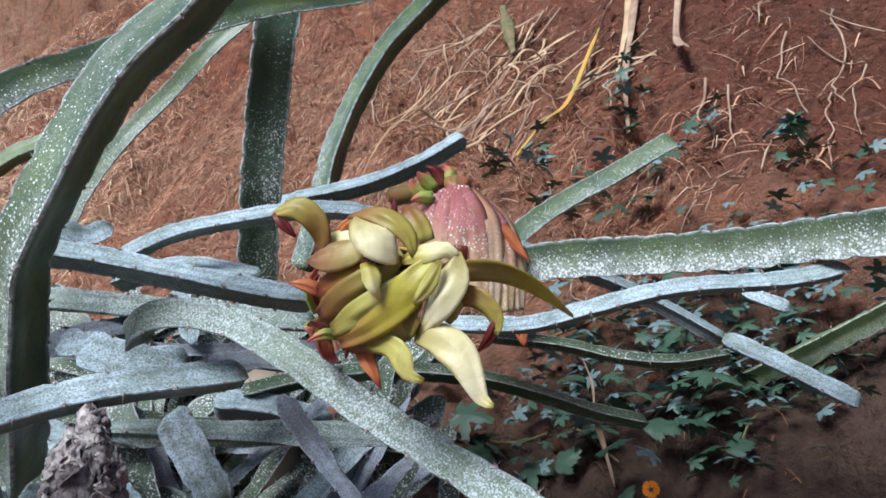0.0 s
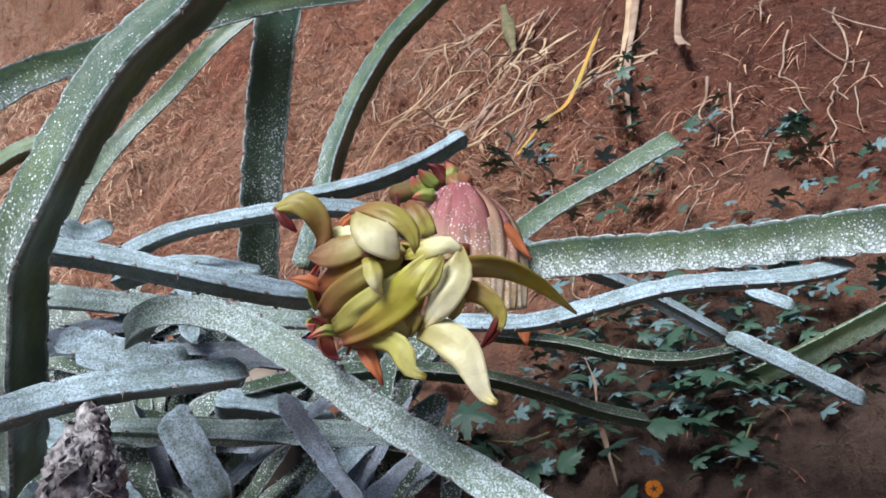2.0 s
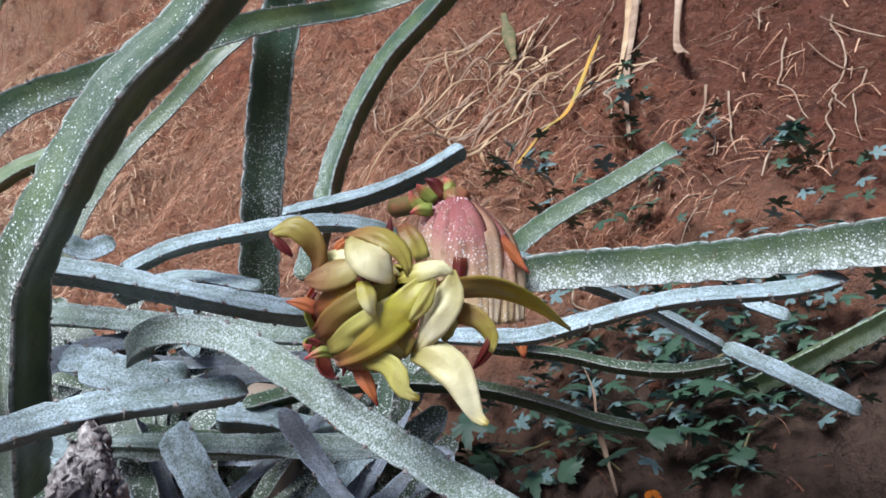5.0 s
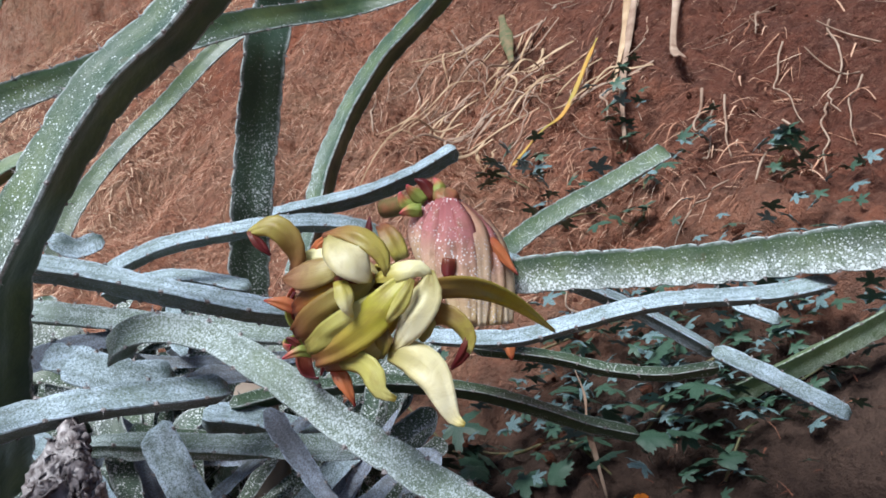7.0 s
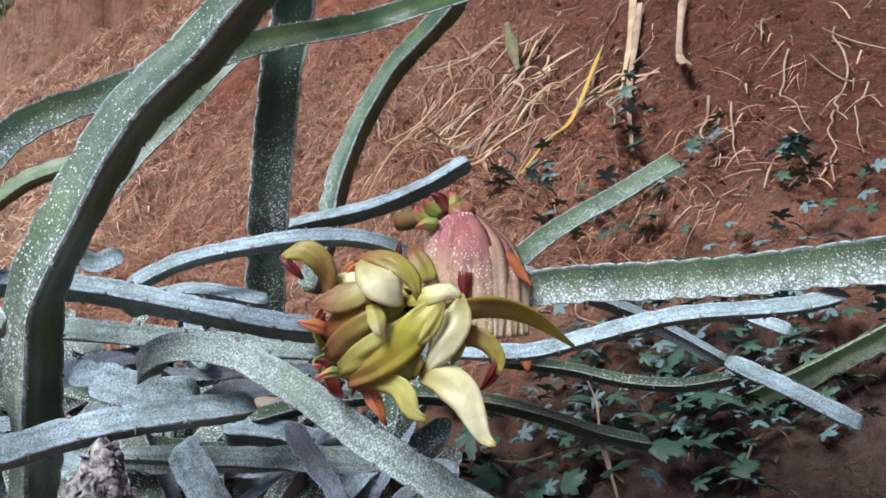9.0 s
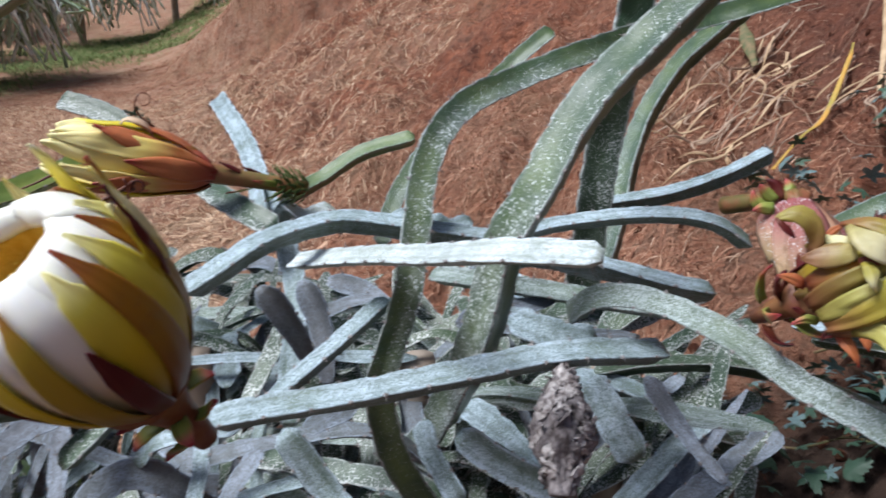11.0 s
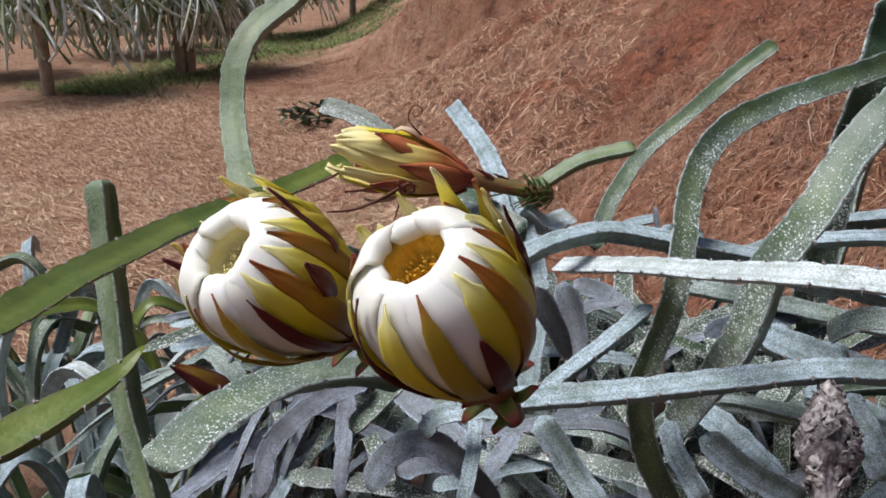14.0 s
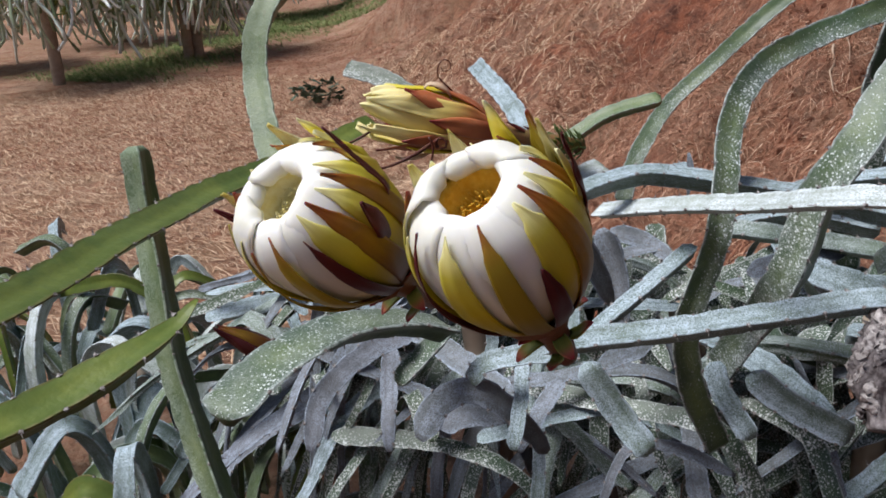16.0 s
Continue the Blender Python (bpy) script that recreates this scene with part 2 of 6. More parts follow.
TUFT = plain("tuft_green", (0.05, 0.09, 0.02), (0.12, 0.16, 0.04), 60, 0.6)
POLLEN = plain("stamens", (0.74, 0.42, 0.025), (0.84, 0.56, 0.07), 180, 0.75, 0.8)
POLLEN_PALE = plain("stamens_pale", (0.78, 0.68, 0.30), (0.86, 0.80, 0.50), 120, 0.75, 0.6)
HUSK = plain("dried_husk", (0.05, 0.038, 0.038), (0.28, 0.25, 0.25), 110, 0.9, 1.0)
FLAKE = plain("dried_flake", (0.15, 0.12, 0.115), (0.64, 0.60, 0.58), 130, 0.9, 0.8)
STRAW = plain("dry_grass", (0.34, 0.22, 0.12), (0.58, 0.43, 0.27), 8, 0.8)
TWIG = plain("dry_stalk", (0.24, 0.15, 0.10), (0.44, 0.33, 0.24), 12, 0.8, 0.3)
YELLOW_LEAF = plain("yellowed_leaf", (0.60, 0.30, 0.06), (0.30, 0.27, 0.06), 7, 0.7)
LEAF = plain("vine_leaf", (0.028, 0.066, 0.040), (0.065, 0.115, 0.075), 25, 0.42, 0.2)
LEAF_LIGHT = plain("vine_leaf_chalky", (0.05, 0.10, 0.085), (0.20, 0.28, 0.30), 30, 0.55, 0.2)
VINE = plain("vine_stalk", (0.08, 0.10, 0.04), (0.20, 0.14, 0.07), 40, 0.7)
BARK = plain("post_wood", (0.26, 0.20, 0.15), (0.42, 0.35, 0.28), 8, 0.9, 0.5)
FAR_GREEN = plain("far_green_stem", (0.16, 0.26, 0.06), (0.38, 0.46, 0.17), 6, 0.6)
ORANGE = plain("orange_petal", (0.75, 0.20, 0.01), (0.80, 0.28, 0.02), 40, 0.5)
BLACK = plain("dark_eye", (0.02, 0.01, 0.01), (0.04, 0.02, 0.02), 40, 0.6)


def clay():
    m, nt, b = nodes_of("red_clay", 0.95, 0.15)
    broad = grey(nt, noise_of(nt, 1.1, 5, 0.6, 0.6), 0.3, 0.7)
    c = mix(nt, broad, (0.23, 0.070, 0.037), (0.45, 0.175, 0.098))
    c = mix(nt, maths(nt, "MULTIPLY", attribute(nt, "dark_end"), 0.75), c, (0.14, 0.052, 0.034))
    # broad dark blotches paint shaded hollows into the clay
    c = mix(nt, grey(nt, noise_of(nt, 9, 6, 0.7), 0.35, 0.75), c, (0.12, 0.06, 0.045))
    c = mix(nt, maths(nt, "MULTIPLY", grey(nt, noise_of(nt, 70, 5, 0.7), 0.52, 0.72), 0.55), c, (0.38, 0.22, 0.15))
    # smaller dark flecks paint the shade of crevices into the colour
    c = mix(nt, maths(nt, "MULTIPLY", grey(nt, noise_of(nt, 17, 5, 0.7, 0.5), 0.52, 0.66), 0.75), c, (0.075, 0.030, 0.020))
    thatch = nt.nodes.new("ShaderNodeAttribute")
    thatch.attribute_name = "thatch"
    straw = mix(nt, grey(nt, noise_of(nt, 30, 6, 0.75, 1.5), 0.35, 0.65), (0.36, 0.20, 0.125), (0.60, 0.43, 0.31))
    straw = mix(nt, maths(nt, "MULTIPLY", grey(nt, noise_of(nt, 1.5, 4, 0.6), 0.42, 0.62), 0.6), straw, (0.30, 0.20, 0.11))
    f = maths(nt, "MULTIPLY", thatch.outputs["Fac"], grey(nt, noise_of(nt, 5, 5, 0.7), 0.25, 0.55))
    c = mix(nt, f, c, straw)
    foot = nt.nodes.new("ShaderNodeAttribute")
    foot.attribute_name = "foot"
    loam = mix(nt, grey(nt, noise_of(nt, 14, 6, 0.7), 0.35, 0.65), (0.055, 0.035, 0.027), (0.125, 0.080, 0.060))
    c = mix(nt, foot.outputs["Fac"], c, loam)
    nt.links.new(c, b.inputs["Base Color"])
    h = maths(nt, "ADD", noise_of(nt, 25, 6, 0.7), maths(nt, "MULTIPLY", noise_of(nt, 110, 4, 0.7), 0.4))
    bump(nt, b, h, 1.0, 0.045)
    return m


CLAY = clay()

# ---- helpers for building ----
def mesh_of(name, bm):
    me = bpy.data.meshes.new(name)
    bm.to_mesh(me)
    bm.free()
    return me


def part(name, bm, material, parent, label="", smooth=True, kind=""):
    me = mesh_of(name, bm)
    me.materials.append(material)
    if smooth:
        me.polygons.foreach_set("use_smooth", [True] * len(me.polygons))
    ob = new(name, me)
    ob.parent = parent
    return tagged(ob, label, kind=kind)


def thing(name, label, category, at=(0, 0, 0), group="", kind=""):
    ob = new(name)
    ob.empty_display_size = 0.05
    ob.location = at
    return tagged(ob, label, category, group, kind)


def spline(points, step):
    """Points at about even steps along a smooth curve through the given ones."""
    p = [Vector(q) for q in points]
    p = [p[0] * 2 - p[1]] + p + [p[-1] * 2 - p[-2]]
    out = []
    for a, b, c, d in zip(p, p[1:], p[2:], p[3:]):
        n = max(2, round((c - b).length / step))
        for i in range(n):
            t = i / n
            out.append(0.5 * (2 * b + (c - a) * t + (2 * a - 5 * b + 4 * c - d) * t * t + (3 * b - a - 3 * c + d) * t ** 3))
    out.append(p[-2])
    return out


def tube(bm, points, radius, sides=6, step=0.02, taper=1.0):
    line = spline(points, step)
    rings = []
    for i, q in enumerate(line):
        t = (line[min(i + 1, len(line) - 1)] - line[max(i - 1, 0)]).normalized()
        a = t.orthogonal().normalized()
        b = t.cross(a)
        r = radius * (1 + (taper - 1) * i / (len(line) - 1))
        rings.append([bm.verts.new(q + r * (math.cos(k * math.tau / sides) * a + math.sin(k * math.tau / sides) * b)) for k in range(sides)])
    for r, s in zip(rings, rings[1:]):
        for k in range(sides):
            bm.faces.new((r[k], r[(k + 1) % sides], s[(k + 1) % sides], s[k]))
    bm.faces.new(rings[0][::-1])
    bm.faces.new(rings[-1])


# ---- the ground: a level strip that turns up into a cut bank of red clay ----
def smooth(u):
    u = max(0.0, min(1.0, u))
    return u * u * (3 - 2 * u)


def height(x, y):
    bank = 0.04 + 0.5 * x + 0.3 * y
    bank = min(bank, 2.2 + 0.15 * bank)
    k = 0.35
    flat = -0.02 + 0.02 * noise.noise((x * 0.7, y * 0.7, 4))
    d = bank - flat
    z = flat + 0.5 * (d + math.sqrt(d * d + k * k))
    rough = max(0.0, min(1.0, (d + 0.25) / 0.5))
    # unseen steep rise to the right, added to block skylight from that side
    z += 2.6 * smooth((x - 1.25 + 0.12 * y) / 2.6)
    line = 7.9 - 0.28 * (x + 4.4) + 0.35 * noise.noise((x * 1.2, 5, 6)) + 0.12 * noise.noise((x * 4.5, 2, 6))
    edge = smooth((x + 5.4) / 1.4)
    z += edge * (0.62 * smooth((y - line) / 0.34 + 0.5) - 0.09 * max(0.0, min(6.0, y - line)))
    high = rough * smooth((y - 2.8) / 1.5) * smooth((12 - y) / 3)
    z += high * (0.10 * abs(noise.noise((x * 2.6, y * 2.6, 41))) + 0.06 * noise.noise((x * 6.5, y * 6.5, 42)))
    z += rough * 0.07 * abs(noise.noise((x * 2.4 + 0.8 * y, y * 1.1, 11))) + rough * 0.13 * noise.noise((x * 1.3, y * 1.3, 1)) + rough * 0.07 * noise.noise((x * 4, y * 4, 2))
    z += (0.35 + 0.65 * rough) * (0.042 * noise.noise((x * 9, y * 9, 3)) + 0.026 * noise.noise((x * 24, y * 24, 5)) + 0.012 * abs(noise.noise((x * 42, y * 42, 8))))
    return z


def thatch_at(x, y):
    """How thickly dry grass covers the ground: the right-hand end of the bank is bare."""
    bare = max(0.0, min(1.0, (x + 0.26 * y - 0.75) / 0.5))
    v = 0.6 + 0.8 * noise.noise((x * 0.8 + 3, y * 0.8, 7))
    v -= 0.9 * max(0.0, noise.noise((x * 1.7, y * 1.7, 21)) + 0.1) * min(1.0, max(0.0, (y - 2.5) / 1.5))
    left = max(0.0, min(1.0, (-x - 0.35 * y + 0.2) / 1.5))
    return max(0.75 * left, min(1.0, v)) * (1 - bare) * (0.55 + 0.45 * left) if v > 0 or left else 0.0


def foot_at(x, y):
    """Darker brown soil along the foot of the bank and beneath the plants."""
    v = (1.52 - 0.25 * x - y + 0.35 * noise.noise((x * 1.6, y * 1.6, 12))) / 0.3
    edge = (x + 1.9 + 0.8 * noise.noise((x * 0.9, y * 0.9, 14))) / 0.9
    front = (y + 1.1 + 0.8 * noise.noise((x * 0.8, y * 0.8, 15))) / 0.9
    return max(0.0, min(1.0, v)) * max(0.0, min(1.0, edge)) * max(0.0, min(1.0, front))


def ground_grid():
    xs = np.concatenate([np.linspace(-400, -14, 18)[:-1], np.linspace(-14, -3.6, 70)[:-1], np.linspace(-3.6, -0.6, 170)[:-1], np.linspace(-0.6, 1.9, 200), np.linspace(1.9, 9, 44)[1:], np.linspace(9, 400, 18)[1:]])
    ys = np.concatenate([np.linspace(-400, -4, 16)[:-1], np.linspace(-4, 0.6, 24)[:-1], np.linspace(0.6, 1.2, 20)[:-1], np.linspace(1.2, 3.6, 190), np.linspace(3.6, 9, 170)[1:], np.linspace(9, 14, 50)[1:], np.linspace(14, 400, 24)[1:]])
    verts = [(x, y, height(x, y)) for y in ys for x in xs]
    n = len(xs)
    faces = [(j * n + i, j * n + i + 1, (j + 1) * n + i + 1, (j + 1) * n + i) for j in range(len(ys) - 1) for i in range(n - 1)]
    me = bpy.data.meshes.new("ground")
    me.from_pydata(verts, [], faces)
    me.materials.append(CLAY)
    me.polygons.foreach_set("use_smooth", [True] * len(me.polygons))
    at = me.attributes.new("thatch", "FLOAT", "POINT")
    at.data.foreach_set("value", [thatch_at(x, y) for x, y, z in verts])
    at = me.attributes.new("foot", "FLOAT", "POINT")
    at.data.foreach_set("value", [foot_at(x, y) for x, y, z in verts])
    # clay turns darker brown towards the right-hand end of the bank
    at = me.attributes.new("dark_end", "FLOAT", "POINT")
    at.data.foreach_set("value", [smooth((x + 0.26 * y - 0.70 + 0.25 * noise.noise((x * 2, y * 2, 31))) / 0.6) for x, y, z in verts])
    return tagged(new("ground", me), "bank of bare red clay partly covered with dry grass", "ground", kind="structure")


ground_grid()


# ---- stems ----
plant = thing("dragon_fruit_plant", "sprawling dragon fruit cactus with chalk-spattered three-ribbed stems", "cactus")


def stem(points, width, material, face=(0, -0.6, 0.8), twist=0.0, owner=None, wave=0.13, pitch=0.036, blunt=0.011, flat=1.0, name="stem", clean=0.0, ragged=0.05, shrink=0.0):
    """A three-ribbed cactus stem along a curve; width: across one face, which looks along face; areoles sit in the notches of its ribs; ragged: how torn its ribs are; shrink: how much it narrows to its last end; clean: how free of spray its first end is."""
    rnd = random.Random(round(points[0][0] * 9173 + points[0][1] * 3571 + width * 1e4))
    line = spline(points, 0.0075)
    n = len(line)
    R = width / 2.0
    total = sum((b - a).length for a, b in zip(line, line[1:]))
    bm, spots = bmesh.new(), bmesh.new()
    rings, s, ribs, loads = [], 0.0, [], []
    across = ((-2.5, 1.0, 1.0), (2.5, 1.0, 1.0), (10, 0.83, 0.4), (30, 0.56, 0.12), (60, 0.44, 0.0), (90, 0.56, 0.12), (110, 0.83, 0.4))
    out = Vector(face).normalized()
    phase = [rnd.random() for _ in range(3)]
    last = [int(phase[k]) - 1 for k in range(3)]
    for i, q in enumerate(line):
        t = (line[min(i + 1, n - 1)] - line[max(i - 1, 0)]).normalized()
        if i:
            s += (q - line[i - 1]).length
        e = (out - t * out.dot(t)).normalized()
        out = e if i else e
        f = t.cross(e)
        end = min(s, total - s)
        grow = max(0.0, min(1.0, (end + 0.003) / blunt)) ** 0.6 * (1 - shrink * s / total)
        ring = []
        wob = 0.12 * noise.noise((s * 9, width * 100, rnd.random() * 0.01))
        for k in range(3):
            a0 = math.radians(60 + 120 * k + twist * s) + wob
            c = (s / pitch + phase[k] + 0.5) % 1.0
            R1 = R * (1.03 - wave * (1 - c) ** 3 + ragged * noise.noise((s * 14, k * 3.1, width * 77)) + 0.5 * ragged * noise.noise((s * 60, k * 2.3, width * 91)))
            for da, rr, near in across:
                a = a0 + math.radians(da)
                r = R1 * rr * grow if rr == 1.0 else R * rr * grow
                d = r * (flat * math.cos(a) * e + math.sin(a) * f)
                ring.append(bm.verts.new(q + d))
                ribs.append(near)
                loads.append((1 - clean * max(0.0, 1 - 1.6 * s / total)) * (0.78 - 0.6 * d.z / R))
            step = int(s / pitch + phase[k] + 0.5)
            if i and step != last[k] and 0.01 < s < total - 0.004:
                tip = q + R1 * 1.0 * grow * (flat * math.cos(a0) * e + math.sin(a0) * f)
                away = (tip - q).normalized()
                add_areole(spots, tip, away, t, rnd)
            last[k] = step
        rings.append(ring)
    m = len(rings[0])
    for r, u in zip(rings, rings[1:]):
        for k in range(m):
            bm.faces.new((r[k], r[(k + 1) % m], u[(k + 1) % m], u[k]))
            if k % 7 < 2:
                bm.edges.get((r[k], u[k])).smooth = False
    bm.faces.new(rings[0][::-1])
    bm.faces.new(rings[-1])
    bmesh.ops.recalc_face_normals(bm, faces=bm.faces)
    ob = part(name, bm, material, owner or plant)
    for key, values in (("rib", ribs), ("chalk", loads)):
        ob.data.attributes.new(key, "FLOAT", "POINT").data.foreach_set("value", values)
    if len(spots.verts):
        part("areole_trim", spots, AREOLE, ob, "small brown spiny areoles along the ribs", False, "stuff")
    else:
        spots.free()
    return ob


def add_areole(bm, at, away, along, rnd):
    side = away.cross(along)
    size = rnd.uniform(0.0018, 0.0032)
    ring = [bm.verts.new(at + size * (math.cos(k * 1.2566) * along + 0.8 * math.sin(k * 1.2566) * side)) for k in range(5)]
    top = bm.verts.new(at + away * size * 1.1)
    for k in range(5):
        bm.faces.new((ring[k], ring[(k + 1) % 5], top))
    for _ in range(4):
        d = (away + side * rnd.uniform(-0.9, 0.9) + along * rnd.uniform(-0.7, 0.7)).normalized()
        o = d.orthogonal().normalized() * 0.0004
        tri = [bm.verts.new(at + o), bm.verts.new(at - o), bm.verts.new(at + d.cross(o)), bm.verts.new(at + d * rnd.uniform(0.004, 0.009))]
        for f in ((0, 1, 3), (1, 2, 3), (2, 0, 3)):
            bm.faces.new([tri[j] for j in f])


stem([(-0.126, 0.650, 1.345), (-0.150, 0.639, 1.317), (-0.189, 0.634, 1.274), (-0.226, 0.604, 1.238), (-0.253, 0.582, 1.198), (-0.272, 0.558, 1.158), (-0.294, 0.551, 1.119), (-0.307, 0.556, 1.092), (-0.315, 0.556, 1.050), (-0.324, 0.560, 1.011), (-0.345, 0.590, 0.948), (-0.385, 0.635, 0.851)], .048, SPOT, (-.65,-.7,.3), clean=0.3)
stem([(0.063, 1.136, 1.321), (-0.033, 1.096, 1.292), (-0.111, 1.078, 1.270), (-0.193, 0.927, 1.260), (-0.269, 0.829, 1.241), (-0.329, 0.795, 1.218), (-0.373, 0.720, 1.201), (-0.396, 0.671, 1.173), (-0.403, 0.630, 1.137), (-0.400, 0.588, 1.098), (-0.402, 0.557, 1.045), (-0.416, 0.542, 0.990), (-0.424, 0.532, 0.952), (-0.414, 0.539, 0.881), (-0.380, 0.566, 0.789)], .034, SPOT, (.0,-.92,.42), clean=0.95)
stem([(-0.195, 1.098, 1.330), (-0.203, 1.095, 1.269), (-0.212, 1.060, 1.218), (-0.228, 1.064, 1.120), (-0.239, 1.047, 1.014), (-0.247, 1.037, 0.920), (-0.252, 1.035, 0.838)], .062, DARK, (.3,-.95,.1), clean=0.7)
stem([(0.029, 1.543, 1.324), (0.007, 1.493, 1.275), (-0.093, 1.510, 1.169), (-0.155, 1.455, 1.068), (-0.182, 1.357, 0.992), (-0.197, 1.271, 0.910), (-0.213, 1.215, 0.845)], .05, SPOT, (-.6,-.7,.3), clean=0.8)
stem([(-0.350, 1.581, 1.220), (-0.428, 1.540, 1.152), (-0.509, 1.519, 1.068), (-0.579, 1.476, 0.998), (-0.614, 1.370, 0.934), (-0.627, 1.312, 0.888), (-0.631, 1.264, 0.842)], .04, SPOT, (.1,-.75,.65), clean=0.8)
stem([(-0.568, 1.281, 1.048), (-0.661, 1.256, 1.020), (-0.730, 1.227, 0.975), (-0.774, 1.153, 0.956)], .035, GREEN, (0,-.5,.8))
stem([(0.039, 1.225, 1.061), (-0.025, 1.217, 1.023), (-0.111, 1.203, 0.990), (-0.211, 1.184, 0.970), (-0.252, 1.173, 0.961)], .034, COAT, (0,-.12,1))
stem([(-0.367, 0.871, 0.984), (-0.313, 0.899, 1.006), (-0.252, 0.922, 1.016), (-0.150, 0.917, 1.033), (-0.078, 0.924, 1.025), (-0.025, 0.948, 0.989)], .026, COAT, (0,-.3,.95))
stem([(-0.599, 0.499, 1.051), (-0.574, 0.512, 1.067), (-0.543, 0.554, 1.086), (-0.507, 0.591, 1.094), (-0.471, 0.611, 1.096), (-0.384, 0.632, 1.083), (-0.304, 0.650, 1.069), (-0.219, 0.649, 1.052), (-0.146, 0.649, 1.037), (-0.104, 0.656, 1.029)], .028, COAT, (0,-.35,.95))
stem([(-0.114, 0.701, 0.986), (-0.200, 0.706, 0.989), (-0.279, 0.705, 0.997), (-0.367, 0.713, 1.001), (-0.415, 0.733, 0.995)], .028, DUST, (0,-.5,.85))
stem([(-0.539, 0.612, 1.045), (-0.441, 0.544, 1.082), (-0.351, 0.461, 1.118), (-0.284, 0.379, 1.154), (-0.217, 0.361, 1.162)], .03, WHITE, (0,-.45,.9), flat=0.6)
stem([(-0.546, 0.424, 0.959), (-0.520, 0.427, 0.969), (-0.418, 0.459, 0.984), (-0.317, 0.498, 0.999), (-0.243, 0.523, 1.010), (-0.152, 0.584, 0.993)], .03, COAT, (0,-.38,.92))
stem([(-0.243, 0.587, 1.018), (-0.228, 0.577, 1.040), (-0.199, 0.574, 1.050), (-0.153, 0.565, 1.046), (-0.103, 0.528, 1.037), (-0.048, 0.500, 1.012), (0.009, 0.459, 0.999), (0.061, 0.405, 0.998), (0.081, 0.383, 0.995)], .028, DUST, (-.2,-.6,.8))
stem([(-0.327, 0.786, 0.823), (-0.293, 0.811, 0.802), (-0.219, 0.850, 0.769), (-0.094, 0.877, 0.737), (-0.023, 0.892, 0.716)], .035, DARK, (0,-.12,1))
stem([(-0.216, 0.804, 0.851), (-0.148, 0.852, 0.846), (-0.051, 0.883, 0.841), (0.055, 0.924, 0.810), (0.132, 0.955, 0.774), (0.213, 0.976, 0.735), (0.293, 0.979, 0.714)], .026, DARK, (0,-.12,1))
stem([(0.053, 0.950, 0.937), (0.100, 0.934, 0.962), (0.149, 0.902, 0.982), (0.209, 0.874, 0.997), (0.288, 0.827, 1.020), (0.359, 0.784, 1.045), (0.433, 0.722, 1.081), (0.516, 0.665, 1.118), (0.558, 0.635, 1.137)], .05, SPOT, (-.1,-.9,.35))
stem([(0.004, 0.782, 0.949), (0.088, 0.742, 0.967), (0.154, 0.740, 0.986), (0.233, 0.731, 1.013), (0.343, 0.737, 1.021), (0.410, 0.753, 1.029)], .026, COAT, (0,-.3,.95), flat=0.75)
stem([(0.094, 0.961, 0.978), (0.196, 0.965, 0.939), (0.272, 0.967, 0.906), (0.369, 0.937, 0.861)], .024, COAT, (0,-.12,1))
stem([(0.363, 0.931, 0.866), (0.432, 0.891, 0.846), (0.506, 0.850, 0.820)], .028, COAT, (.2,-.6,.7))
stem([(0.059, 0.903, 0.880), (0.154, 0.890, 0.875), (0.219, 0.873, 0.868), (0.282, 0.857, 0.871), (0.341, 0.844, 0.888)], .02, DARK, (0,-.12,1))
stem([(0.670, 1.039, 0.897), (0.626, 1.048, 0.854), (0.549, 1.063, 0.794), (0.496, 1.114, 0.723), (0.441, 1.162, 0.659)], .04, GREEN, (-.3,.5,1))
stem([(0.426, 1.461, 1.010), (0.325, 1.423, 0.958), (0.220, 1.378, 0.912), (0.147, 1.325, 0.878), (0.105, 1.268, 0.855)], .045, SPOT, (-.3,-.6,.7), clean=0.2)
stem([(0.389, 0.955, 0.920), (0.441, 0.928, 0.908)], .022, COAT, (0,-.6,.8))
stem([(-1.189, 1.143, 1.336), (-1.212, 1.115, 1.307), (-1.248, 1.050, 1.257), (-1.260, 1.010, 1.198), (-1.244, 0.970, 1.122), (-1.188, 0.901, 1.036), (-1.138, 0.856, 0.980)], .058, GREEN, (.05,-.85,.5))
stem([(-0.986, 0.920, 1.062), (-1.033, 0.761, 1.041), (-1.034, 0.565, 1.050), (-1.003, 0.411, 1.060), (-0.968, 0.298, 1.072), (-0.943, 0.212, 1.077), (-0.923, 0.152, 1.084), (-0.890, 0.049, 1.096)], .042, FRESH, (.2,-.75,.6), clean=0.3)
stem([(-1.080, 0.473, 1.130), (-1.067, 0.457, 1.047), (-1.031, 0.420, 0.960), (-1.004, 0.393, 0.877), (-0.957, 0.365, 0.783), (-0.917, 0.342, 0.719)], .042, GREEN, (-.2,-.9,.2))
stem([(-0.805, 0.232, 1.065), (-0.809, 0.204, 1.051), (-0.813, 0.166, 1.045), (-0.829, 0.106, 1.036), (-0.841, 0.050, 1.036), (-0.840, 0.015, 1.042), (-0.827, -0.045, 1.053)], .038, FRESH, (.2,-.75,.6), blunt=0.11)
stem([(-0.906, 1.198, 1.119), (-0.773, 1.022, 1.076), (-0.692, 0.906, 1.025), (-0.634, 0.825, 0.993), (-0.605, 0.784, 0.950), (-0.591, 0.750, 0.914), (-0.593, 0.721, 0.857), (-0.585, 0.688, 0.796)], .038, COAT, (.3,-.9,.2))
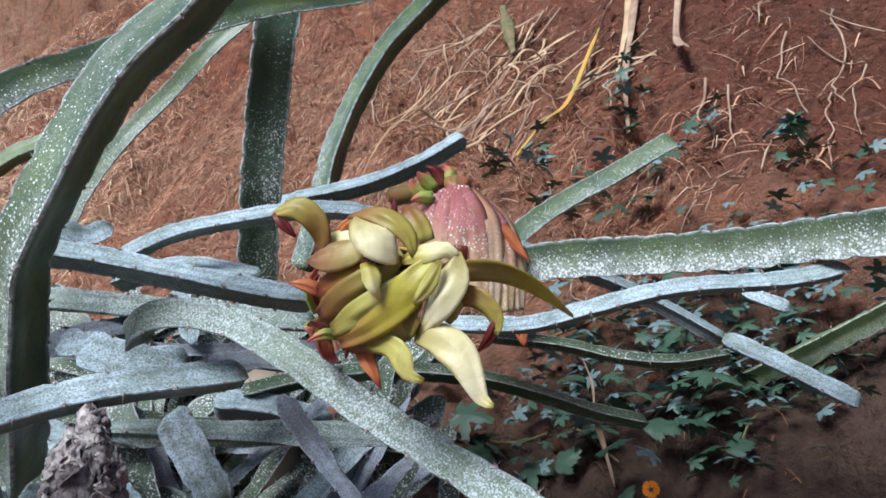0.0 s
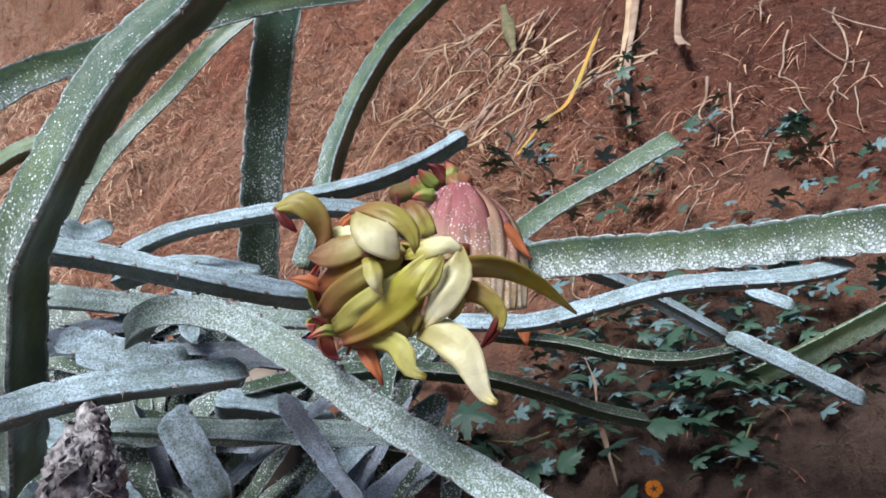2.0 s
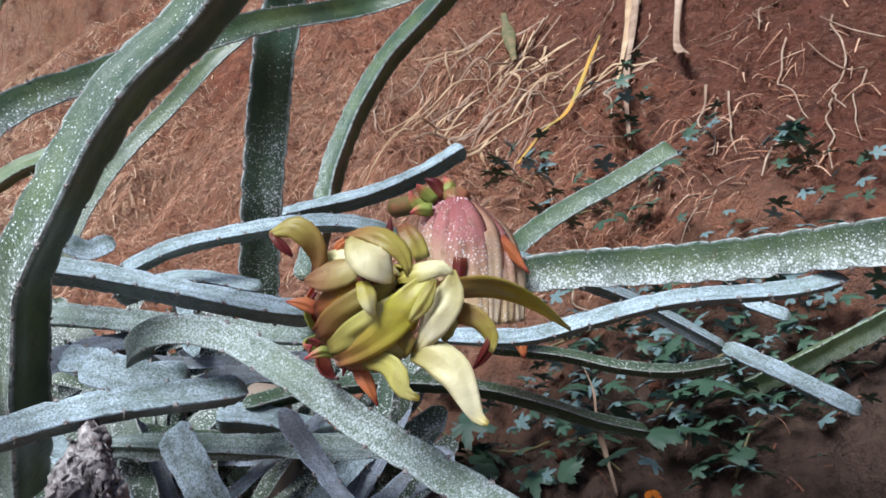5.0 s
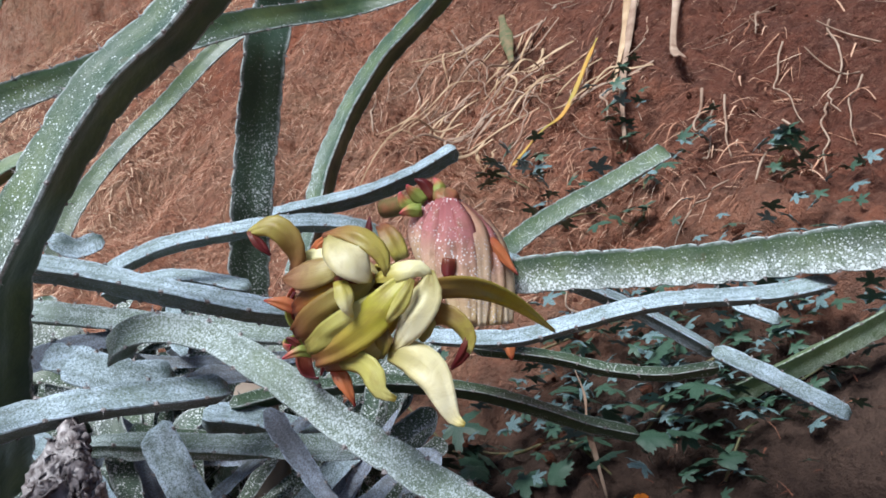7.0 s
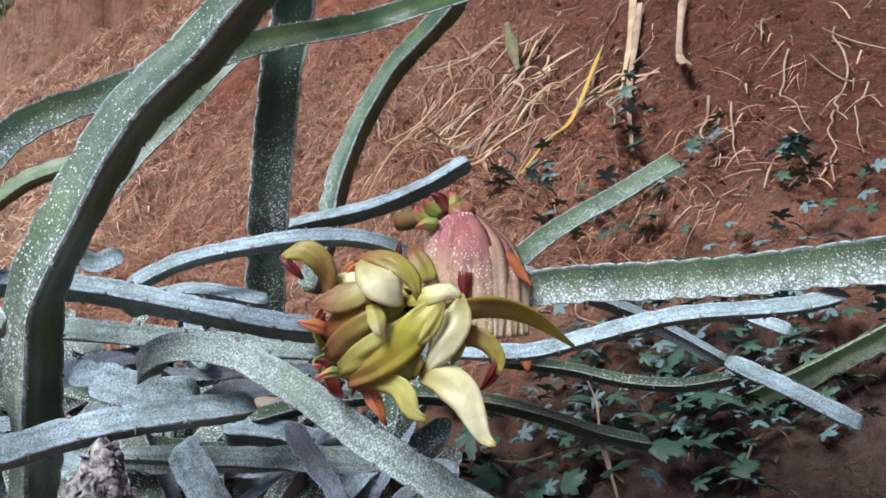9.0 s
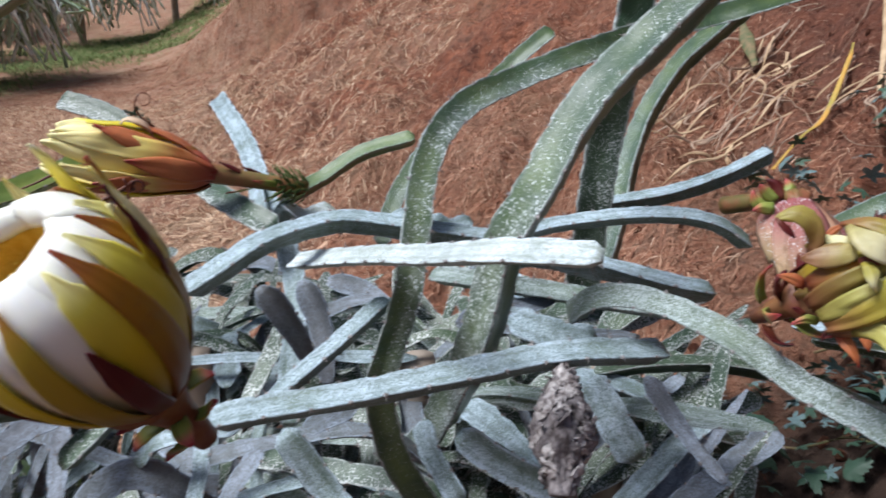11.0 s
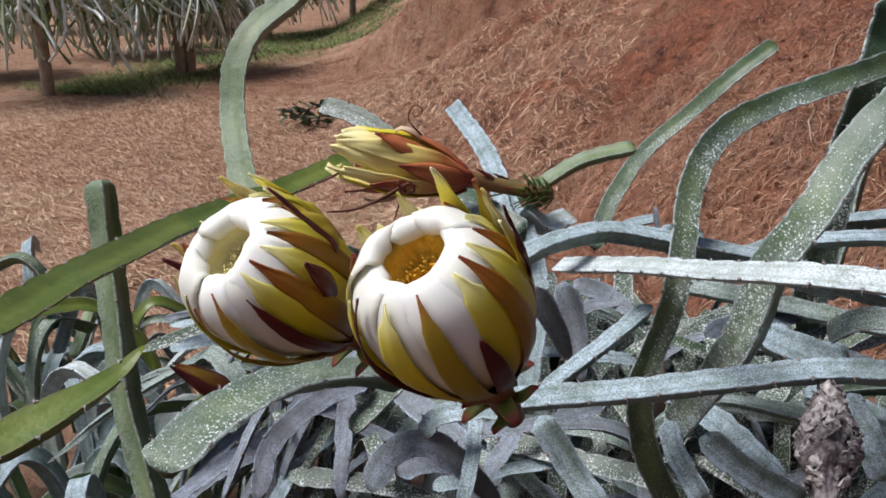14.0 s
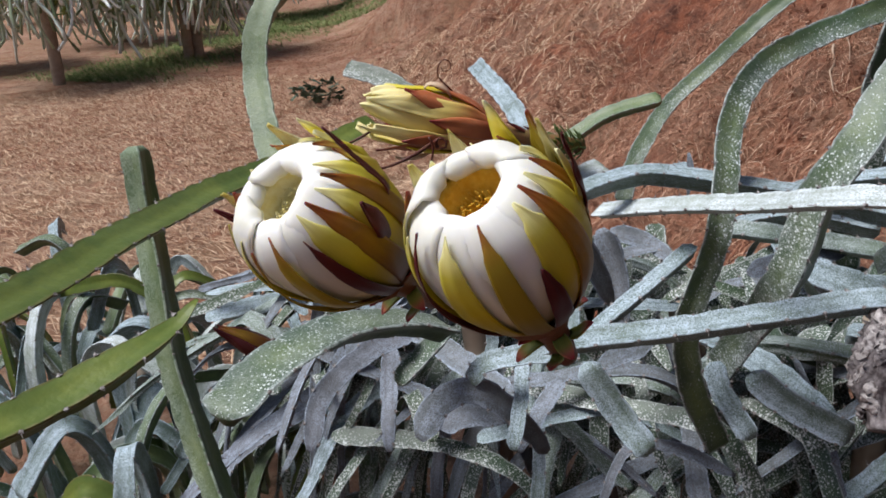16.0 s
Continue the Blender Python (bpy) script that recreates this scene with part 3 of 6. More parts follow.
stem([(-1.079, 1.001, 1.139), (-0.984, 0.992, 1.115), (-0.831, 0.936, 1.046), (-0.698, 0.818, 1.035), (-0.630, 0.782, 1.022)], .04, DARK, (-.3,-.6,.7))
stem([(-0.740, 0.166, 0.996), (-0.738, 0.207, 1.004), (-0.729, 0.250, 1.010), (-0.714, 0.316, 1.007), (-0.687, 0.398, 0.981), (-0.659, 0.447, 0.953)], .06, SPOT, (0,-.8,.6), flat=0.5)
stem([(-0.420, 0.561, 1.034), (-0.460, 0.517, 1.000), (-0.498, 0.480, 0.969), (-0.519, 0.472, 0.943)], .022, COAT, (-.4,-.6,.7))
stem([(-0.626, 0.429, 0.901), (-0.618, 0.445, 0.918), (-0.579, 0.446, 0.935), (-0.527, 0.448, 0.948)], .026, COAT, (0,-.12,1))
stem([(-0.675, 0.390, 0.846), (-0.658, 0.414, 0.883), (-0.624, 0.427, 0.896), (-0.592, 0.446, 0.867), (-0.556, 0.476, 0.802)], .04, DRY, (-.2,-.8,.6), twist=106, flat=0.4, blunt=0.02, ragged=0.25, shrink=0.3)
stem([(-0.762, 0.506, 0.888), (-0.756, 0.482, 0.847), (-0.733, 0.426, 0.794)], .03, DRY, (0,-1,.1), twist=81, flat=0.4, blunt=0.02, ragged=0.25, shrink=0.3)
stem([(-0.534, 0.549, 0.880), (-0.489, 0.546, 0.820), (-0.450, 0.530, 0.787)], .036, COAT, (.3,-.9,.3))
stem([(-0.392, 0.600, 0.880), (-0.381, 0.585, 0.854), (-0.343, 0.560, 0.812)], .03, COAT, (-.3,-.9,.3))
stem([(-0.356, 0.597, 0.871), (-0.306, 0.601, 0.836), (-0.242, 0.613, 0.804)], .036, COAT, (-.2,-.8,.6))
stem([(-0.221, 0.606, 0.946), (-0.201, 0.587, 0.923), (-0.170, 0.560, 0.887)], .04, COAT, (-.2,-.9,.4))
stem([(-0.588, 0.487, 0.906), (-0.580, 0.456, 0.875), (-0.574, 0.409, 0.843)], .02, COAT, (0,-1,.2))
stem([(-0.561, 0.549, 0.854), (-0.573, 0.505, 0.832), (-0.583, 0.457, 0.807)], .03, DRY, (-.3,-.9,.3), twist=118, flat=0.4, blunt=0.02, ragged=0.25, shrink=0.3)
stem([(-0.804, 0.410, 0.928), (-0.803, 0.363, 0.904), (-0.792, 0.295, 0.866)], .024, DRY, (-.4,-.8,.4), twist=118, flat=0.4, blunt=0.02, ragged=0.25, shrink=0.3)
stem([(-0.727, 0.494, 0.920), (-0.759, 0.444, 0.913), (-0.781, 0.371, 0.891), (-0.765, 0.313, 0.862)], .032, DRY, (-.2,-.9,.4), twist=-38, flat=0.4, blunt=0.02, ragged=0.25, shrink=0.3)
stem([(-0.698, 0.526, 0.906), (-0.718, 0.475, 0.883), (-0.732, 0.457, 0.867)], .03, DARK, (-.2,-.9,.4))
stem([(-0.546, 0.733, 0.978), (-0.501, 0.739, 0.966), (-0.458, 0.717, 0.950)], .03, DRY, (0,-.7,.7), twist=-71, flat=0.4, blunt=0.02, ragged=0.25, shrink=0.3)
stem([(-0.539, 0.670, 0.956), (-0.516, 0.710, 0.959), (-0.478, 0.740, 0.961)], .026, DRY, (0,-.6,.8), twist=-34, flat=0.4, blunt=0.02, ragged=0.25, shrink=0.3)
stem([(-0.465, 0.598, 0.895), (-0.495, 0.584, 0.881), (-0.525, 0.568, 0.867)], .03, DRY, (0,-.7,.7), twist=-145, flat=0.4, blunt=0.02, ragged=0.25, shrink=0.3)
stem([(-0.307, 0.636, 0.988), (-0.265, 0.631, 0.977), (-0.218, 0.644, 0.966)], .04, COAT, (0,-.6,.8))
stem([(-0.368, 0.649, 0.972), (-0.327, 0.677, 0.981), (-0.267, 0.710, 0.985)], .03, DRY, (0,-.6,.8), twist=-34, flat=0.4, blunt=0.02, ragged=0.25, shrink=0.3)
stem([(-0.330, 0.643, 0.989), (-0.294, 0.640, 0.986), (-0.247, 0.638, 0.964)], .03, COAT, (0,-.6,.8))
stem([(-0.537, 0.629, 1.019), (-0.514, 0.620, 0.973), (-0.497, 0.593, 0.911)], .032, DRY, (.2,-.9,.2), twist=44, flat=0.4, blunt=0.02, ragged=0.25, shrink=0.3)
stem([(-0.556, 0.562, 1.035), (-0.533, 0.571, 0.997), (-0.510, 0.580, 0.944)], .032, DRY, (.3,-.8,.4), twist=-145, flat=0.4, blunt=0.02, ragged=0.25, shrink=0.3)
stem([(-0.352, 0.690, 0.959), (-0.312, 0.710, 0.962), (-0.280, 0.718, 0.928)], .04, COAT, (0,-.7,.7))
stem([(-0.237, 0.684, 0.922), (-0.200, 0.733, 0.927), (-0.142, 0.787, 0.894)], .04, DRY, (0,-.6,.8), twist=-67, flat=0.4, blunt=0.02, ragged=0.25, shrink=0.3)
stem([(-0.466, 0.946, 1.000), (-0.438, 0.954, 0.983), (-0.408, 0.970, 0.993)], .03, COAT, (0,-.6,.8))
stem([(-0.407, 0.947, 0.926), (-0.316, 0.936, 0.954), (-0.213, 0.909, 0.950)], .03, COAT, (0,-.12,1))
stem([(-0.121, 0.875, 0.738), (-0.078, 0.856, 0.703), (-0.047, 0.798, 0.705)], .03, DARK, (.2,-.8,.4))
stem([(-0.245, 0.792, 0.844), (-0.185, 0.802, 0.832), (-0.116, 0.800, 0.808)], .04, COAT, (0,-.12,1))
stem([(-0.159, 0.733, 0.890), (-0.119, 0.706, 0.843), (-0.069, 0.657, 0.807)], .028, DRY, (.3,-.8,.4), twist=-108, flat=0.4, blunt=0.02, ragged=0.25, shrink=0.3)
stem([(-0.634, 0.773, 1.001), (-0.718, 0.925, 1.046)], .03, COAT, (0,-.9,.2))
stem([(-0.591, 0.899, 1.016), (-0.622, 0.857, 1.011), (-0.648, 0.837, 1.040)], .04, WHITE, (0,-.6,.7))
stem([(-0.468, 0.881, 1.052), (-0.463, 0.874, 1.025), (-0.464, 0.863, 0.994)], .012, DRY, (0,-1,.1), twist=-108, flat=0.4, blunt=0.02, ragged=0.25, shrink=0.3)
stem([(-0.528, 0.959, 0.992), (-0.475, 0.972, 1.008)], .02, COAT, (0,-.6,.8))


# ---- flowers ----
def frame_on(base, axis, turn=0.0):
    """A pose at base whose z looks along axis."""
    z = Vector(axis).normalized()
    x = Vector((0, 0, 1)).cross(z).normalized()
    y = z.cross(x)
    m = Matrix((x, y, z)).transposed().to_4x4()
    return Matrix.Translation(base) @ m @ pose(0, 0, 0, 0, 0, turn)


def thicken(bm, t):
    """Gives an open sheet a back at the depth t, joined along its rim."""
    bm.normal_update()
    uv = bm.loops.layers.uv.active
    front = list(bm.faces)
    rim = [e for e in bm.edges if e.is_boundary]
    rims = [(e.link_loops[0].vert, e.link_loops[0].link_loop_next.vert, e.link_loops[0][uv].uv.copy(), e.link_loops[0].link_loop_next[uv].uv.copy()) for e in rim]
    back = {v: bm.verts.new(v.co - v.normal * t) for v in list(bm.verts)}
    for f in front:
        g = bm.faces.new([back[v] for v in reversed(f.verts)])
        for a, b in zip(g.loops, reversed(list(f.loops))):
            a[uv].uv = b[uv].uv
    for a, b, p, q in rims:
        g = bm.faces.new((b, a, back[a], back[b]))
        for loop, w in zip(g.loops, (q, p, p, q)):
            loop[uv].uv = w


def petal(owner, name, material, spine, widths, angle=0.0, cup=0.3, thick=0.0016, crinkle=0.0, label="", twist=0.0, seed=0, wrap=0.0, keel=0.0, puff=0.0):
    """A petal in the plane x-z of its owner, turned about z by angle: spine is a list of (radius, height) from foot to tip, widths the
    half-widths along it; cup bends its sides back, wrap lays them round the axis instead, twist swings it round the axis on its way up."""
    line = spline([(r, 0, h) for r, h in spine], 0.006)
    ws = [v.x for v in spline([(w, i, 0) for i, w in enumerate(widths)], 1.0 / max(4, len(line) // max(1, len(widths) - 1)))]
    n, cols = len(line), 8
    rnd = random.Random(seed * 7919 + round(angle * 31) + n)
    off = rnd.random() * 50
    bm = bmesh.new()
    uv = bm.loops.layers.uv.new("UVMap")
    grid, flat = [], {}
    for i, q in enumerate(line):
        v = i / (n - 1)
        w = max(0.0006, ws[min(len(ws) - 1, round(v * (len(ws) - 1)))])
        t = (line[min(i + 1, n - 1)] - line[max(i - 1, 0)]).normalized()
        normal = Vector((t.z, 0, -t.x))
        turn = Matrix.Rotation(math.radians(angle + twist * v), 3, "Z")
        row = []
        for j in range(cols + 1):
            u = 2 * j / cols - 1
            c = crinkle * noise.noise((u * 1.5 + off, v * 5, off))
            if wrap:
                r = max(q.x, 0.012)
                a = u * w / r
                p = Vector((q.x * math.cos(a), r * math.sin(a), q.z)) + normal * (c + wrap * u + keel * w * (0.5 - abs(u)) + puff * (1 - u * u) * v * v)
            else:
                p = Vector((q.x, 0, q.z)) + Vector((0, 1, 0)) * (w * math.sin(u * (0.6 + cup)) / math.sin(0.6 + cup))
                p -= normal * (w * cup * (u * u) * 0.75 - c)
            b = bm.verts.new(turn @ p)
            flat[b] = (j / cols, v)
            row.append(b)
        grid.append(row)
    for r, s in zip(grid, grid[1:]):
        for j in range(cols):
            f = bm.faces.new((r[j], r[j + 1], s[j + 1], s[j]))
            for loop in f.loops:
                loop[uv].uv = flat[loop.vert]
    bmesh.ops.recalc_face_normals(bm, faces=bm.faces)
    thicken(bm, thick)
    return part(name, bm, material, owner, label)


def lathe(owner, name, material, profile, sides=24, label="", wobble=0.0, kind=""):
    bm = bmesh.new()
    rings = []
    for r, h in profile:
        rings.append([bm.verts.new(((r * (1 + wobble * noise.noise((math.cos(k) * 2, h * 60, math.sin(k) * 2)))) * math.cos(k * math.tau / sides),
                                    (r * (1 + wobble * noise.noise((math.cos(k) * 2, h * 60, 3 + math.sin(k) * 2)))) * math.sin(k * math.tau / sides), h)) for k in range(sides)])
    for r, s in zip(rings, rings[1:]):
        for k in range(sides):
            bm.faces.new((r[k], r[(k + 1) % sides], s[(k + 1) % sides], s[k]))
    bm.faces.new(rings[0][::-1])
    bm.faces.new(rings[-1])
    return part(name, bm, material, owner, label, kind=kind)


def half_open_flower(centre, axis, label, clasps, upright, inner, seed=1):
    """A half-open flower, as a white cup of broad petals with a round mouth, clasped by golden and rust-brown tepals."""
    base = Vector(centre) - Vector(axis).normalized() * 0.108
    fl = thing("dragon_fruit_flower", label, "flower", group="half-open flowers")
    fl.matrix_world = frame_on(base, axis)
    rnd = random.Random(seed)
    prof = [(0.012, 0.0), (0.030, 0.02), (0.048, 0.05), (0.0595, 0.085), (0.0615, 0.113), (0.0575, 0.134), (0.050, 0.148), (0.0405, 0.157), (0.0325, 0.1600), (0.0275, 0.156), (0.0265, 0.150)]
    wide = [0.012, 0.022, 0.031, 0.038, 0.040, 0.039, 0.037, 0.032, 0.025, 0.017, 0.010]
    def clasp(end, gap, flare, n=7):
        """A line up the flower's side and over its shoulder to the profile's point end, gap outside the white cup, its tip off by flare."""
        line = []
        for i in range(n + 1):
            u = end * i / n
            k = min(int(u), len(prof) - 2)
            (r0, h0), (r1, h1) = prof[k], prof[k + 1]
            r, h = r0 + (r1 - r0) * (u - k), h0 + (h1 - h0) * (u - k)
            over = max(0.0, min(1.0, (u - 3.5) / 3))
            off = gap + (flare if i == n else 0.0)
            line.append((r + off * (1 - 0.7 * over), h + off * over))
        return line

    for k in range(8):
        g, lip = 0.95 + 0.006 * (k % 3), rnd.uniform(-0.0035, 0.002)
        tall = rnd.uniform(0.975, 1.012)
        sp = [(r * g + (lip if i > 7 else 0.0), h * tall) for i, (r, h) in enumerate(prof)]
        petal(fl, "petal", P_WHITE, sp, [w * rnd.uniform(1.0, 1.12) for w in wide], 45 * k + rnd.uniform(-8, 8), 0.45, 0.0014, 0.0022, seed=seed * 100 + k, wrap=0.0011, puff=0.0030)
    lathe(fl, "stamen_cup", inner, [(0.012, 0.01), (0.030, 0.03), (0.043, 0.07), (0.045, 0.105), (0.041, 0.128), (0.031, 0.148), (0.0265, 0.150), (0.0255, 0.140), (0.022, 0.128), (0.014, 0.121), (0.003, 0.119)], 28, "deep ring of ochre stamens", 0.06)
    bm = bmesh.new()
    for k in range(120):
        a, r = rnd.uniform(0, math.tau), 0.004 + 0.019 * math.sqrt(rnd.random())
        foot = Vector((r * math.cos(a), r * math.sin(a), 0.119 + 0.3 * max(0.0, r - 0.01)))
        top = Vector((r * 0.85 * math.cos(a + 0.2), r * 0.85 * math.sin(a + 0.2), foot.z + rnd.uniform(0.006, 0.015)))
        tube(bm, [foot, (foot + top) / 2 + Vector((rnd.uniform(-0.002, 0.002), rnd.uniform(-0.002, 0.002), 0)), top], 0.0006, 4, 0.015)
        bmesh.ops.create_icosphere(bm, subdivisions=1, radius=0.0011, matrix=Matrix.Translation(top))
    part("stamen_tuft", bm, inner, fl, "ochre stamens tipped with pollen", kind="stuff")
    for k in range(11):
        petal(fl, "tepal", (P_RUST, P_MAROON, P_OLIVE)[k % 3], clasp(rnd.uniform(1.3, 2.1), 0.0020, 0.0002), [0.010, 0.013, 0.014, 0.013, 0.011, 0.008, 0.005, 0.0005], 360 / 11 * k + rnd.uniform(-5, 5), 0.35, 0.0012, 0.0008, seed=seed * 150 + k, wrap=0.0006)
    for k, (a, end, half, m, gap) in enumerate(clasps):
        petal(fl, "tepal", m, clasp(end, gap, 0.0012 if gap > 0.004 else 0.0002), [half * w for w in (0.55, 0.85, 0.98, 1.0, 1.0, 0.98, 0.93, 0.80, 0.52, 0.04)], a + rnd.uniform(-2, 2), 0.35, 0.0010, 0.0012, seed=seed * 200 + k, wrap=0.0006 + 0.0006 * (k % 2), twist=rnd.uniform(-5, 3), keel=0.04)
    for k, (a, out, top, half, m) in enumerate(upright):
        petal(fl, "bract" if m is P_MAROON else "tepal", m, [(0.050, 0.06), (0.066, 0.10), (0.067 + 0.4 * out, 0.128), (0.062 + out, top)], [half * 0.8, half, half * 0.85, 0.0008], a, 0.35, 0.0014, 0.003, seed=seed * 350 + k)
    lathe(fl, "flower_tube", TUBE, [(0.010, -0.07), (0.012, -0.05), (0.014, -0.025), (0.024, 0.004), (0.036, 0.018)], 18, "fleshy red-brown tube of the flower", 0.15)
    for k in range(11):
        a, h = 137.5 * k, 0.004 - 0.005 * k
        petal(fl, "scale", P_SCALE, [(0.013, h), (0.022, h + 0.003), (0.031, h + 0.012 - 0.010 * (k % 2)), (0.038, h + 0.018 - 0.02 * (k % 2))], [0.005, 0.0065, 0.0055, 0.0008], a, 0.35, 0.0018, 0.001, seed=seed * 500 + k)
    return fl


IN, MID, OUT = 0.0026, 0.0045, 0.0066
half_open_flower((-0.527, 0.236, 1.154), (-0.159, -0.548, 0.821), "half-open white dragon fruit flower with golden tepals and ochre mouth", (
    (190, 6.1, 0.0106, P_RUST, MID), (215, 6.5, 0.0112, P_GOLD, IN), (234, 5.9, 0.0092, P_GOLD, MID), (252, 6.5, 0.0056, P_MAROON, OUT), (283, 6.9, 0.0145, P_GOLD, IN),
    (311, 7.1, 0.0102, P_OLIVE, MID), (337, 4.3, 0.0083, P_MAROON, OUT), (351, 7.0, 0.0158, P_GOLD, IN), (8, 7.2, 0.0106, P_RUST, OUT), (24, 7.1, 0.0125, P_GOLD, MID),
    (42, 6.7, 0.0092, P_RUST, OUT), (66, 6.6, 0.0125, P_GOLD, IN), (95, 6.3, 0.0106, P_OLIVE, MID), (125, 6.2, 0.0119, P_GOLD, IN), (158, 6.1, 0.0106, P_GOLD, MID)), (
    (100, -0.004, 0.182, 0.012, P_GOLD), (62, 0.0, 0.170, 0.014, P_CREAM), (36, 0.010, 0.176, 0.0032, P_MAROON), (135, 0.004, 0.158, 0.010, P_PALE), (168, 0.004, 0.152, 0.010, P_CREAM), (78, 0.006, 0.166, 0.012, P_OLIVE), (40, 0.002, 0.160, 0.013, P_GOLD)), POLLEN, 3)
half_open_flower((-0.677, 0.239, 1.148), (-0.215, -0.713, 0.668), "half-open white dragon fruit flower leaning against its neighbour", (
    (255, 6.6, 0.0112, P_GOLD, IN), (279, 6.3, 0.0040, P_OLIVE, OUT), (297, 7.1, 0.0083, P_OLIVE, MID), (328, 5.9, 0.0066, P_MAROON, OUT), (340, 7.4, 0.0132, P_GOLD, IN),
    (355, 7.2, 0.0102, P_RUST, MID), (14, 7.1, 0.0132, P_GOLD, IN), (28, 6.7, 0.0092, P_RUST, OUT), (46, 7.3, 0.0099, P_GOLD, MID), (70, 6.6, 0.0099, P_OLIVE, MID),
    (100, 6.6, 0.0125, P_GOLD, IN), (130, 6.3, 0.0099, P_OLIVE, MID), (160, 6.3, 0.0112, P_GOLD, IN), (190, 6.1, 0.0092, P_RUST, MID), (222, 6.5, 0.0106, P_CREAM, MID)), (
    (78, -0.008, 0.160, 0.015, P_GOLD), (98, -0.002, 0.164, 0.011, P_GOLD), (128, 0.004, 0.160, 0.010, P_PALE), (188, 0.008, 0.150, 0.008, P_PALE), (197, 0.016, 0.146, 0.006, P_MAROON), (34, 0.012, 0.196, 0.0034, P_MAROON), (8, 0.016, 0.148, 0.010, P_MAROON), (52, -0.006, 0.156, 0.014, P_OLIVE)), POLLEN_PALE, 5)


def wilted_flower(base, tip):
    base, tip = Vector(base), Vector(tip)
    fl = thing("wilted_flower", "wilting olive and cream dragon fruit flower with twisted closed petals", "flower")
    fl.matrix_world = frame_on(base, tip - base)
    rnd = random.Random(11)
    prof = [(0.006, 0.0), (0.019, 0.014), (0.026, 0.034), (0.026, 0.054), (0.019, 0.072), (0.007, 0.084)]
    for k in range(7):
        petal(fl, "petal", (P_WILT, P_TAN, P_OLIVE)[k % 3], [(r * (0.9 + 0.05 * (k % 3)), h * rnd.uniform(0.94, 1.05)) for r, h in prof], [0.006, 0.012, 0.015, 0.014, 0.010, 0.003], 360 / 7 * k, 0.5, 0.0016, 0.004, twist=35, seed=k, wrap=0.002, keel=0.3)
    lathe(fl, "flower_tube", TUBE, [(0.006, -0.05), (0.009, -0.03), (0.012, -0.010), (0.020, 0.01)], 16, "red-brown tube of the flower", 0.15)
    for k in range(8):
        a, h = 137.5 * k, -0.004 - 0.005 * k
        petal(fl, "scale", (P_SCALE, P_MAROON)[k % 2], [(0.011, h), (0.022, h + 0.004), (0.033, h + 0.016), (0.036, h + 0.03)], [0.006, 0.007, 0.005, 0.0008], a, 0.35, 0.0016, 0.001, seed=60 + k)
    return fl


def hung_petal(owner, points, widths, material, face, name="drooping_petal", label="", roll=0.0, fold=0.45, pleat=0.0, bow=0.15):
    """A petal that hangs free along a curve given in the world."""
    inv = owner.matrix_world.inverted()
    line = spline(points, 0.006)
    n, cols = len(line), 8
    bm = bmesh.new()
    uv = bm.loops.layers.uv.new("UVMap")
    flat, grid = {}, []
    ws = [v.x for v in spline([(w, i, 0) for i, w in enumerate(widths)], 0.05)]
    up = Vector(face).normalized()
    for i, q in enumerate(line):
        v = i / (n - 1)
        t = (line[min(i + 1, n - 1)] - line[max(i - 1, 0)]).normalized()
        e = (up - t * up.dot(t)).normalized()
        f = t.cross(e)
        e, f = math.cos(roll * v) * e + math.sin(roll * v) * f, math.cos(roll * v) * f - math.sin(roll * v) * e
        w = max(0.0006, ws[min(len(ws) - 1, round(v * (len(ws) - 1)))])
        row = []
        for j in range(cols + 1):
            u = 2 * j / cols - 1
            b = bm.verts.new(inv @ (q + f * w * u - e * w * bow * (u * u) + e * (0.10 * w + 0.0007) * noise.noise((v * 3, u * 1.8, n * 0.37)) * 1.6 - e * w * fold * (0.4 * abs(u) + 0.75 * u * u) + e * w * pleat * math.sin(u * 9.0 + v * 2.5)))
            flat[b] = (j / cols, v)
            row.append(b)
        grid.append(row)
    for r, s in zip(grid, grid[1:]):
        for j in range(cols):
            fc = bm.faces.new((r[j], r[j + 1], s[j + 1], s[j]))
            for loop in fc.loops:
                loop[uv].uv = flat[loop.vert]
    bmesh.ops.recalc_face_normals(bm, faces=bm.faces)
    thicken(bm, 0.0009)
    return part(name, bm, material, owner, label)


bpy.context.view_layer.update()
wilt = wilted_flower((-0.058, 0.510, 1.0850), (-0.0088, 0.4564, 1.1395))
bpy.context.view_layer.update()


